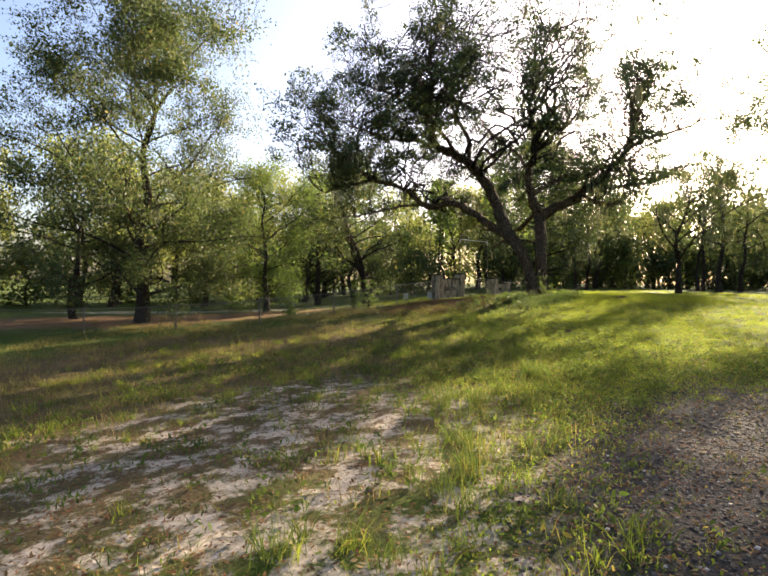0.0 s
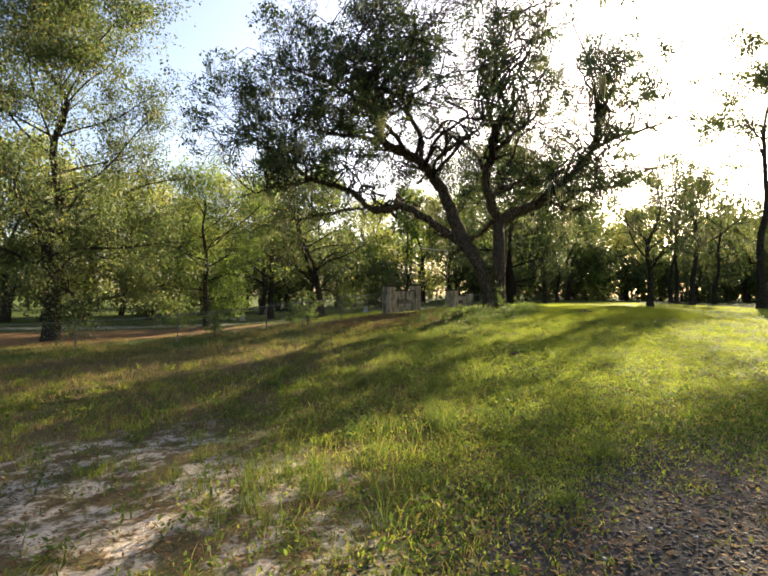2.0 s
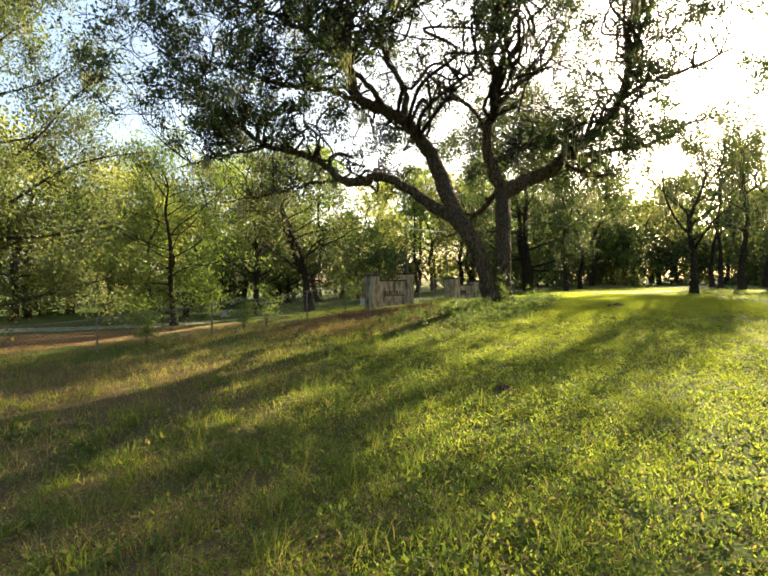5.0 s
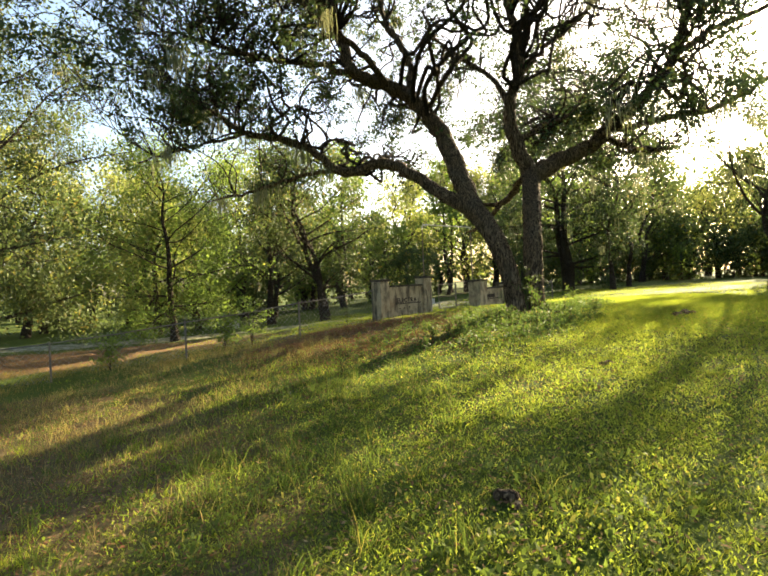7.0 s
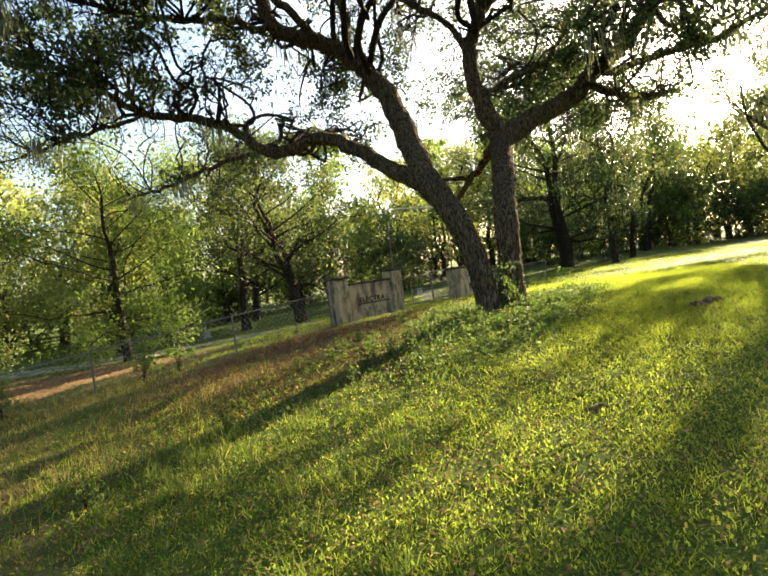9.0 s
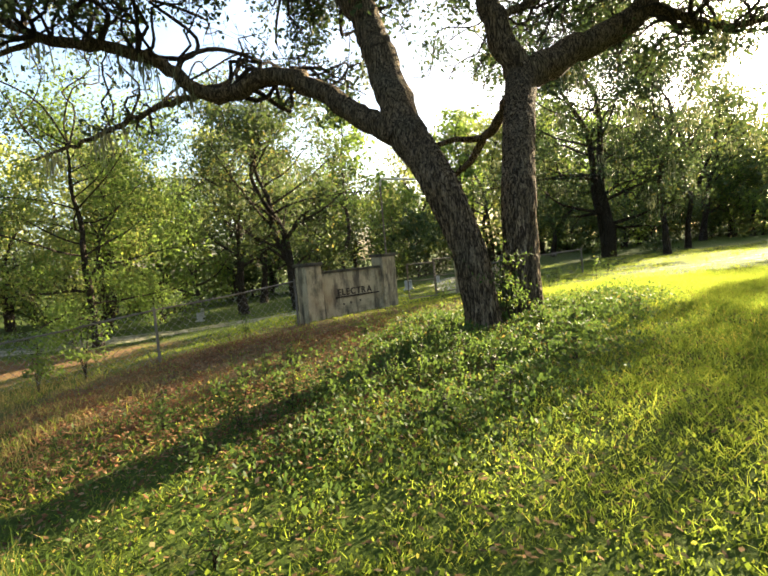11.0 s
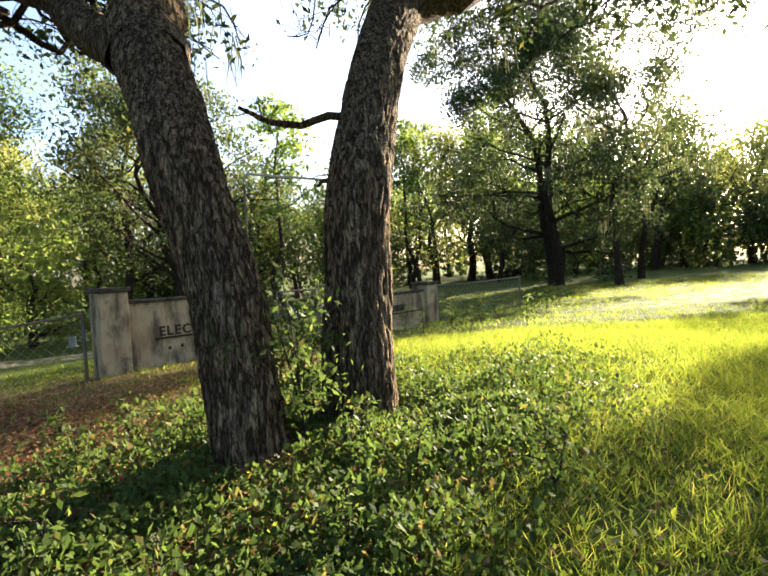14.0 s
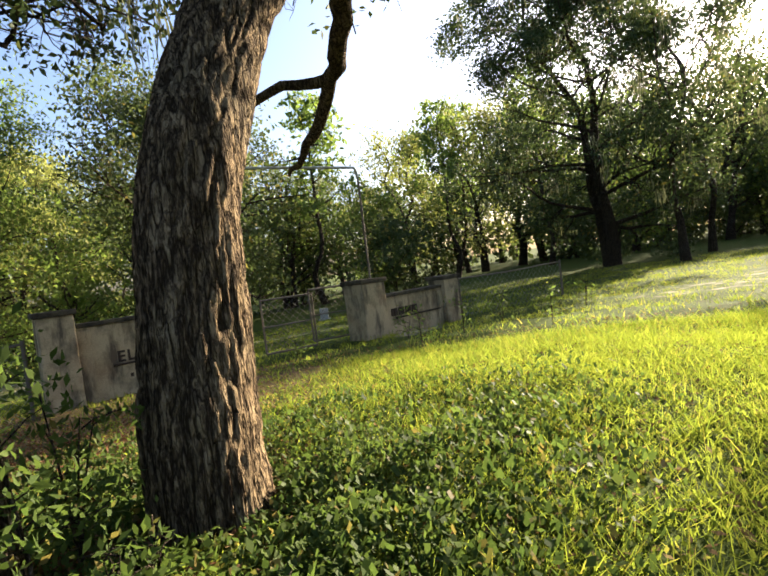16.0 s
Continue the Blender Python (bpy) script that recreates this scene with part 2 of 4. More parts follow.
def smooth_line(nodes, step=0.25, wobble=0.0, rng=None):
    """A finer, slightly crooked line through nodes of x, y, z, radius."""
    n = np.asarray(nodes, float)
    d = np.r_[0, np.cumsum(np.linalg.norm(np.diff(n[:, :3], axis=0), axis=1))]
    m = max(3, int(d[-1] / step))
    s = np.linspace(0, d[-1], m)
    out = np.empty((m, 4))
    tang = np.gradient(n, d, axis=0)
    for i, a in enumerate(s):
        j = min(np.searchsorted(d, a, side="right") - 1, len(d) - 2)
        h = d[j + 1] - d[j]
        t = (a - d[j]) / h
        out[i] = (2 * t**3 - 3 * t * t + 1) * n[j] + (t**3 - 2 * t * t + t) * h * tang[j] + (3 * t * t - 2 * t**3) * n[j + 1] + (t**3 - t * t) * h * tang[j + 1]
    if wobble and rng is not None:
        kick = rng.standard_normal((m, 3)) * wobble
        kick[0] = 0
        out[:, :3] += kick
    return out


def leaves(rng, centres, size, slim=0.5, droop=0.0, spread=0.35):
    """Small pointed leaf blades, one at each place, turned at random."""
    n = len(centres)
    a = rng.standard_normal((n, 3))
    a[:, 2] -= droop
    a /= np.linalg.norm(a, axis=1)[:, None]
    b = np.cross(a, rng.standard_normal((n, 3)))
    b /= np.linalg.norm(b, axis=1)[:, None]
    ln = size * (0.6 + 0.8 * rng.random(n))[:, None]
    w = ln * slim * 0.5
    nrm = np.cross(a, b)
    v = np.stack([centres - a * ln * 0.5, centres + b * w + nrm * w * 0.4, centres + a * ln * 0.5, centres - b * w + nrm * w * 0.4], 1)
    return v.reshape(-1, 3), np.arange(n * 4).reshape(n, 4)


def twigs_from(rng, line, wood, tips, count, length, rise, level, thin=0.45, start=0.35, fill=1.0, last=True):
    """Side branches along a line; the last level bears the leaves."""
    m = len(line)
    for _ in range(count):
        t = start + (1 - start) * rng.random() ** 0.8
        i = min(int(t * (m - 1)), m - 2)
        o = line[i]
        along = line[i + 1, :3] - line[i, :3]
        along /= np.linalg.norm(along) + 1e-9
        side = np.cross(along, rng.standard_normal(3))
        side /= np.linalg.norm(side) + 1e-9
        way = along * 0.6 + side * 0.9 + np.array([0, 0, rise])
        way /= np.linalg.norm(way)
        ln = length * (0.5 + 0.8 * rng.random()) * (1.15 - 0.5 * t)
        k = 5
        pts = [o[:3]]
        for _ in range(k):
            way = way + rng.standard_normal(3) * 0.28 + np.array([0, 0, rise * 0.12])
            way /= np.linalg.norm(way)
            pts.append(pts[-1] + way * ln / k)
        r0 = max(min(o[3] * thin, 0.006 + 0.028 * ln), 0.008)
        sub = np.c_[np.array(pts), np.linspace(r0, max(r0 * 0.3, 0.005), k + 1)]
        if level > 0 or last:
            keep = slice(None) if level > 0 else [0, 2, 5]
            wood.tube(sub[keep, :3], sub[keep, 3], 5 if r0 > 0.03 and last else 3)
        if level > 0:
            twigs_from(rng, sub, wood, tips, max(2, int(count * 0.55 * fill)), length * 0.5, rise, level - 1, 0.5, 0.3, fill, last)
        else:
            tips.append(np.array(pts[2:]))


def leaf_heap(rng, tips, per, size, spread, slim=0.5, droop=0.0, gaps=None):
    if gaps is not None:
        tips = [t for t in tips if noise.noise(Vector(t.mean(0)) * 0.75) > gaps]
    pts = np.concatenate(tips)
    c = np.repeat(pts, per, axis=0)
    c = c + rng.standard_normal(c.shape) * spread * np.array([1, 1, 0.7])
    return leaves(rng, c, size, slim, droop)


def moss_strands(rng, tips, n, longest=1.0):
    """Grey-green moss hanging in ragged bunches below the twigs."""
    pts = np.concatenate(tips)
    pick = pts[rng.integers(0, len(pts), n)]
    vs, qs, base = [], [], 0
    for p in pick:
        ln = longest * (0.35 + 0.65 * rng.random())
        for _ in range(12):
            o = p + rng.standard_normal(3) * np.array([0.12, 0.12, 0.04])
            w = 0.005 + 0.009 * rng.random()
            a = rng.random() * 6.28
            d = np.array([math.cos(a), math.sin(a), 0]) * w
            l2 = ln * (0.4 + 0.6 * rng.random())
            mid = o + np.array([rng.normal() * 0.05, rng.normal() * 0.05, -l2 * 0.55])
            end = mid + np.array([rng.normal() * 0.05, rng.normal() * 0.05, -l2 * 0.45])
            vs += [o - d, o + d, mid + d * 1.2, mid - d * 1.2, end + d * 0.15, end - d * 0.15]
            qs += [(base, base + 1, base + 2, base + 3), (base + 3, base + 2, base + 4, base + 5)]
            base += 6
    return np.array(vs), np.array(qs)


# ---- ground ----
def warp_axis(lo, hi, fine, far):
    mid = np.arange(lo, hi, fine)
    out = [mid[0]]
    step = fine
    while out[-1] > -far:
        step *= 1.25
        out.append(out[-1] - step)
    up = [mid[-1]]
    step = fine
    while up[-1] < far:
        step *= 1.25
        up.append(up[-1] + step)
    return np.r_[out[:0:-1], mid, up[1:]]


gx, gy = warp_axis(-12, 18, 0.2, 600), warp_axis(-1, 42, 0.2, 600)
X, Y = np.meshgrid(gx, gy)
Z = ground_z(X, Y)
idx = np.arange(X.size).reshape(X.shape)
quads = np.stack([idx[:-1, :-1], idx[:-1, 1:], idx[1:, 1:], idx[1:, :-1]], -1).reshape(-1, 4)


def blob(k, cx, cy, rx, ry, turn, edge=0.35):
    """1 inside a ragged ellipse on the ground, 0 outside."""
    x, y, z = k.xyz()
    c, s = math.cos(turn), math.sin(turn)
    dx, dy = k.math("SUBTRACT", x, cx), k.math("SUBTRACT", y, cy)
    u = k.math("DIVIDE", k.math("ADD", k.math("MULTIPLY", dx, c), k.math("MULTIPLY", dy, s)), rx)
    v = k.math("DIVIDE", k.math("SUBTRACT", k.math("MULTIPLY", dy, c), k.math("MULTIPLY", dx, s)), ry)
    d = k.math("SQRT", k.math("ADD", k.math("MULTIPLY", u, u), k.math("MULTIPLY", v, v)))
    d = k.math("ADD", d, k.math("MULTIPLY", k.math("SUBTRACT", k.noise(0.9, 4.0), 0.5), edge * 2.4))
    return k.ramp(d, (0.8, 1.0), (1.1, 0.0))


k = Nodes("meadow_ground", 0.95)
fine, mid_n, wide = k.noise(22.0, 5.0, 0.65), k.noise(2.6, 5.0, 0.6), k.noise(0.35, 3.0)
soil = k.mix(k.ramp(fine, (0.35, 0.0), (0.65, 1.0)), (0.03, 0.021, 0.011), (0.095, 0.064, 0.032))
turf = k.mix(k.ramp(fine, (0.3, 0.0), (0.7, 1.0)), (0.022, 0.036, 0.006), (0.075, 0.1, 0.016))
c = k.mix(k.ramp(mid_n, (0.56, 0.0), (0.75, 0.5)), turf, soil)
dry = k.mix(k.ramp(fine, (0.3, 0.0), (0.7, 1.0)), (0.055, 0.038, 0.018), (0.15, 0.108, 0.052))
c = k.mix(k.math("MULTIPLY", blob(k, -4.5, 14.0, 9.0, 11.0, 0.0), k.ramp(mid_n, (0.3, 0.5), (0.6, 1.0))), c, dry)
sand = k.mix(k.ramp(fine, (0.3, 0.0), (0.7, 1.0)), (0.27, 0.22, 0.155), (0.5, 0.43, 0.33))
sand_at = k.ramp(k.noise(2.2, 7.0, 0.72), (0.48, 0.0), (0.58, 1.0))
c = k.mix(k.math("MULTIPLY", blob(k, -1.6, 7.5, 3.9, 5.2, 0.15), sand_at), c, sand)
stony = k.mix(k.voronoi(26.0, out="Color"), (0.022, 0.02, 0.016), (0.064, 0.057, 0.047))
c = k.mix(blob(k, 4.2, 5.2, 3.1, 4.8, -0.45, 0.2), c, stony)
needle = k.mix(fine, (0.11, 0.05, 0.028), (0.2, 0.11, 0.06))
c = k.mix(k.math("MULTIPLY", blob(k, -14.0, 33.0, 13.0, 5.5, 0.12), k.ramp(mid_n, (0.3, 0.3), (0.6, 0.95))), c, needle)
road = k.mix(mid_n, (0.32, 0.28, 0.22), (0.46, 0.41, 0.33))
c = k.mix(k.math("MULTIPLY", blob(k, -10.0, 41.5, 17.0, 1.9, 0.06), k.ramp(mid_n, (0.4, 0.1), (0.62, 0.85))), c, road)
c = k.mix(k.math("MULTIPLY", blob(k, 7.5, 44.0, 1.6, 9.0, 0.1), 0.9), c, road)
c = k.mix(k.math("MULTIPLY", blob(k, 19.5, 40.0, 7.5, 1.6, 0.5), k.ramp(mid_n, (0.48, 0.0), (0.66, 0.6))), c, road)
leafy = k.mix(k.voronoi(34.0, out="Color"), (0.06, 0.038, 0.02), (0.2, 0.14, 0.08))
c = k.mix(k.math("MULTIPLY", blob(k, 4.2, 29.5, 5.5, 4.0, 0.5), k.ramp(mid_n, (0.35, 0.4), (0.6, 1.0))), c, leafy)
k.colour(c)
k.bump(k.mix(0.4, fine, mid_n), 0.7, 0.05)
ground = new("ground", array_mesh("ground", np.stack([X, Y, Z], -1).reshape(-1, 3), quads, k.mat, True))
tagged(ground, "grassy meadow ground with bare sand and leaf litter", "ground", kind="structure")


# ---- trees ----
def twin_oak():
    """The great live oak: two trunks, long crooked limbs, small dark leaves and hanging moss."""
    rng = np.random.default_rng(11)
    base = empty("oak_tree", 8.1, 27.4)
    inv = base.matrix_world.inverted()
    off = np.array(base.matrix_world.translation)
    lines = {
        "trunk_left": [(7.81, 27.12, 0.40, 0.29), (7.75, 27.15, 0.92, 0.28), (7.68, 27.20, 1.67, 0.272), (7.52, 27.25, 2.45, 0.27), (7.29, 27.35, 3.15, 0.275), (7.04, 27.62, 3.72, 0.29), (6.74, 28.02, 4.25, 0.32)],
        "trunk_right": [(8.40, 28.05, 0.50, 0.35), (8.42, 28.05, 1.31, 0.33), (8.43, 28.07, 2.05, 0.305), (8.48, 28.18, 2.95, 0.285), (8.58, 28.57, 3.87, 0.28), (8.74, 29.20, 4.72, 0.29), (8.90, 29.90, 5.45, 0.31)],
        "A": [(6.76, 27.99, 4.20, 0.26), (6.48, 28.60, 5.20, 0.245), (6.24, 29.10, 6.10, 0.235), (5.98, 29.60, 7.05, 0.22), (5.34, 30.00, 8.05, 0.20), (4.36, 30.20, 8.88, 0.18), (3.13, 30.00, 9.36, 0.16), (2.68, 29.90, 10.35, 0.14), (2.49, 29.80, 11.31, 0.11), (2.72, 29.80, 12.78, 0.08), (2.51, 29.40, 14.02, 0.05)],
        "A2": [(4.90, 30.08, 8.30, 0.13), (4.99, 30.60, 9.98, 0.12), (4.26, 30.90, 11.39, 0.10), (4.04, 31.20, 12.98, 0.09), (4.56, 31.40, 14.66, 0.06), (4.26, 31.40, 16.12, 0.03)],
        "A3": [(3.13, 30.00, 9.36, 0.11), (1.89, 29.00, 9.36, 0.09), (0.55, 28.00, 9.19, 0.07), (-0.66, 26.80, 9.18, 0.05), (-1.60, 25.80, 9.19, 0.03)],
        "B": [(6.78, 27.97, 4.18, 0.21), (5.86, 28.65, 4.86, 0.18), (4.76, 29.40, 5.76, 0.16), (3.77, 29.80, 6.2, 0.15), (2.90, 29.90, 5.96, 0.15), (2.42, 29.80, 6.08, 0.13), (1.64, 29.60, 6.66, 0.12), (0.73, 29.30, 7.05, 0.10), (-0.30, 28.90, 7.21, 0.09), (-1.10, 28.50, 7.65, 0.07), (-1.78, 27.90, 8.11, 0.05), (-2.70, 27.30, 8.39, 0.03)],
        "B2": [(2.90, 29.90, 5.96, 0.09), (1.69, 30.10, 6.10, 0.07), (0.42, 30.30, 5.87, 0.06), (-1.08, 30.50, 5.56, 0.05), (-2.61, 30.70, 5.41, 0.02)],
        "B3": [(-0.30, 28.90, 7.21, 0.06), (-1.46, 28.50, 6.89, 0.05), (-2.58, 28.10, 6.54, 0.04), (-3.49, 27.70, 6.19, 0.02)],
        "C": [(8.90, 29.90, 5.45, 0.29), (10.00, 30.60, 6.10, 0.24), (11.15, 31.00, 6.61, 0.22), (11.84, 31.00, 7.17, 0.19), (12.79, 30.80, 7.90, 0.16), (13.39, 30.60, 8.63, 0.14), (13.98, 30.40, 9.42, 0.12), (14.14, 30.20, 10.13, 0.11), (14.24, 30.00, 11.16, 0.09), (14.56, 29.50, 12.26, 0.06), (14.76, 29.00, 13.13, 0.03)],
        "C2": [(11.84, 31.00, 7.12, 0.13), (12.85, 31.00, 7.28, 0.11), (13.98, 30.90, 7.48, 0.10), (15.24, 30.80, 7.62, 0.09), (16.10, 30.60, 7.95, 0.07), (16.94, 30.40, 8.39, 0.05), (17.91, 30.00, 8.64, 0.03)],
        "C3": [(11.66, 31.00, 6.93, 0.11), (12.69, 31.30, 6.60, 0.10), (13.67, 31.60, 6.47, 0.08), (14.71, 31.80, 6.64, 0.04)],
        "C4": [(13.39, 30.60, 8.63, 0.09), (14.03, 30.30, 7.90, 0.07), (14.08, 30.00, 8.92, 0.06), (14.81, 29.60, 9.48, 0.05), (15.78, 29.20, 9.83, 0.03)],
        "D": [(8.90, 29.90, 5.45, 0.24), (8.51, 30.10, 6.71, 0.20), (8.37, 30.40, 8.14, 0.17), (8.82, 30.60, 9.20, 0.15), (8.83, 30.70, 10.43, 0.13), (8.51, 30.80, 11.88, 0.11), (9.03, 30.90, 13.61, 0.08), (8.77, 31.00, 15.25, 0.05)],
        "D2": [(8.37, 30.40, 8.14, 0.11), (7.94, 30.60, 9.01, 0.09), (7.14, 30.80, 9.74, 0.08), (6.16, 31.10, 10.64, 0.06), (5.53, 31.60, 12.18, 0.04)],
        "D3": [(8.82, 30.60, 9.20, 0.10), (9.94, 31.00, 10.32, 0.09), (11.36, 31.60, 11.55, 0.07), (12.48, 32.10, 13.35, 0.04)],
        "D4": [(8.51, 30.10, 6.71, 0.09), (9.63, 30.90, 7.45, 0.08), (10.72, 31.70, 7.98, 0.07), (12.11, 32.50, 9.73, 0.04)],
        "E": [(8.90, 29.90, 5.45, 0.15), (8.98, 30.75, 5.78, 0.135), (8.86, 31.40, 5.62, 0.13), (8.60, 32.00, 5.22, 0.125), (8.32, 32.55, 4.98, 0.11), (8.06, 32.85, 4.72, 0.095), (7.80, 33.10, 4.45, 0.085), (7.52, 33.35, 4.22, 0.065), (7.0, 33.9, 4.05, 0.03)],
        "E2": [(8.32, 32.55, 4.98, 0.09), (7.60, 32.65, 5.02, 0.07), (6.80, 32.80, 4.96, 0.06), (5.90, 32.60, 5.30, 0.035)],
        "C5": [(13.98, 30.40, 9.42, 0.10), (15.10, 29.80, 10.00, 0.09), (16.20, 29.20, 10.20, 0.07), (17.40, 28.60, 10.70, 0.04)],
        "A4": [(4.36, 30.20, 8.88, 0.12), (3.10, 28.80, 9.90, 0.10), (1.70, 27.40, 10.60, 0.09), (0.20, 26.30, 11.00, 0.06), (-1.40, 25.50, 11.20, 0.03)],
    }
    done = {}
    for key, nodes in lines.items():
        big = key.startswith("trunk")
        done[key] = smooth_line(nodes, 0.04 if big else 0.22, 0.0012 if big else 0.03, rng)
        done[key][:, :3] -= off
        done[key][:, 3] *= {"A": 1.28, "B": 1.15, "C": 1.18, "D": 1.18}.get(key, 1.0)
    for key, label in (("trunk_left", "leaning trunk with deep furrowed bark"), ("trunk_right", "upright trunk with deep furrowed bark")):
        ln = done[key].copy()
        low = np.clip(1 - (ln[:, 2] - ln[0, 2]) / 0.7, 0, 1)
        ln[:, 3] *= 1 + 0.28 * low**2
        sides = 150
        h = Heap()
        v, q = tube_arrays(ln[:, :3], ln[:, 3], sides)
        ring = v.reshape(len(ln), sides, 3)
        ang = np.arange(sides) * 2 * math.pi / sides
        relief = np.empty((len(ln), sides))
        for i, row in enumerate(ln):
            up, r = row[2], row[3]
            for j, a in enumerate(ang):
                at = Vector((math.cos(a) * r, math.sin(a) * r, up))
                lump = noise.noise(Vector((at.x * 4, at.y * 4, at.z * 1.2)))
                sway = 0.05 * noise.noise(Vector((at.x * 5, at.y * 5, at.z * 5 + 9)))
                n1 = noise.noise(Vector(((at.x + sway) * 15, (at.y + sway) * 15, at.z * 2.6)))
                n2 = noise.noise(Vector(((at.x - sway) * 27, (at.y + sway) * 27, at.z * 5.5 + 4)))
                furrow = math.exp(-((n1 / 0.15) ** 2)) + 0.45 * math.exp(-((n2 / 0.16) ** 2))
                relief[i, j] = 0.035 * lump - 0.021 * furrow
        flare = low[:, None] ** 2 * 0.14 * np.cos(ang * 5 + 0.6)[None]
        scale = 1 + relief / ln[:, 3][:, None] + flare
        ring = ln[:, None, :3] + (ring - ln[:, None, :3]) * scale[..., None]
        h.add(ring.reshape(-1, 3), q)
        child("trunk", h.mesh("trunk", BARK, True), base, label)
    tips = []
    low_tips = []
    small = Heap()
    for key, ln in done.items():
        if key.startswith("trunk"):
            continue
        h = Heap()
        h.tube(ln[:, :3], np.maximum(ln[:, 3], 0.012), 12, 0.05, rng)
        child("limb", h.mesh("limb", BARK, True), base)
        length = float(np.sum(np.linalg.norm(np.diff(ln[:, :3], axis=0), axis=1)))
        bare = key in ("E", "E2", "C3")
        t2 = []
        twigs_from(rng, ln, small, t2, 3 if bare else int(1.1 * length), 0.8 if bare else 1.5, 0.2, 1, 0.5, 0.45 if key in "ABCD" else 0.3, 0.8)
        if not bare:
            tips += t2
        if key in ("B", "B2", "B3", "C2", "C"):
            low_tips.append(ln[len(ln) // 2 :, :3])
    # boughs that carry the crown out to its ragged rim
    perch = np.concatenate([ln[len(ln) // 3 :] for key, ln in done.items() if not key.startswith(("trunk", "E"))])
    placed = 0
    used = np.zeros(len(perch))
    while placed < 725:
        d = rng.standard_normal(3)
        d /= np.linalg.norm(d)
        goal = np.array([6.3, 28.4, 10.7]) + d * np.array([10.6, 8.8, 6.3]) * (0.4 + 0.6 * rng.random() ** 0.6)
        if placed >= 660:
            goal = np.array([-2.0, 25.4, 8.9]) + d * np.array([3.4, 3.4, 2.2])
        elif placed >= 650:
            goal = np.array([14.0, 30.2, 10.6]) + d * np.array([3.6, 4.0, 2.6])
        elif placed >= 610:
            # extra low boughs, added here to cast shade over the lawn
            goal = np.array([12.2, 31.4, 7.3]) + d * np.array([2.8, 3.4, 1.5])
        elif goal[2] < (6.2 if goal[1] > 30.5 else 5.9 if goal[0] > 10.0 else 6.9) or goal[2] > 17.0 - 0.48 * max(0.0, goal[0] - 7.5) or (goal[2] < 8.4 and abs(goal[0] - 7.0) < 4.0 and goal[1] < 30.5):
            continue
        goal -= off
        away = np.linalg.norm(perch[:, :3] - goal, axis=1) + 0.6 * np.maximum(0, perch[:, 2] - goal[2])
        pick = int(np.argmin(away + rng.random(len(away)) * 0.8 + used))
        start = perch[pick]
        gap = goal - start[:3]
        reach = float(np.linalg.norm(gap))
        if reach > 8.5:
            continue
        used[max(0, pick - 2) : pick + 3] += 0.3
        kk = 7
        pts = [start[:3]]
        for i in range(1, kk + 1):
            f = i / kk
            sag = np.array([0, 0, 0.10 * reach * math.sin(f * math.pi)])
            pts.append(start[:3] + gap * f + sag + rng.standard_normal(3) * 0.055 * reach * (f < 1))
        r0 = min(start[3] * 0.5, 0.02 + 0.009 * reach)
        bough = smooth_line(np.c_[np.array(pts), np.linspace(r0, 0.012, kk + 1)], 0.3)
        small.tube(bough[:, :3], np.maximum(bough[:, 3], 0.008), 5)
        twigs_from(rng, bough, small, tips, 5, 1.25, 0.12, 1, 0.5, 0.55, 0.9)
        placed += 1
    tagged(child("twig", small.mesh("twig", BARK_FINE, True), base), kind="stuff")
    v, q = leaf_heap(rng, tips, 7, 0.13, 0.17, 0.5, 0.0, 0.065)
    child("crown", array_mesh("crown", v, q, OAK_LEAF), base, "small dark oak leaves in uneven clumps")
    mv, mq = moss_strands(rng, low_tips + tips[:: max(1, len(tips) // 120)], 260, 1.3)
    tagged(child("moss", array_mesh("moss", mv, mq, MOSS), base, "grey-green hanging moss"), kind="stuff")
    tagged(base, "great twin-trunked live oak with hanging moss", "tree")
    return base


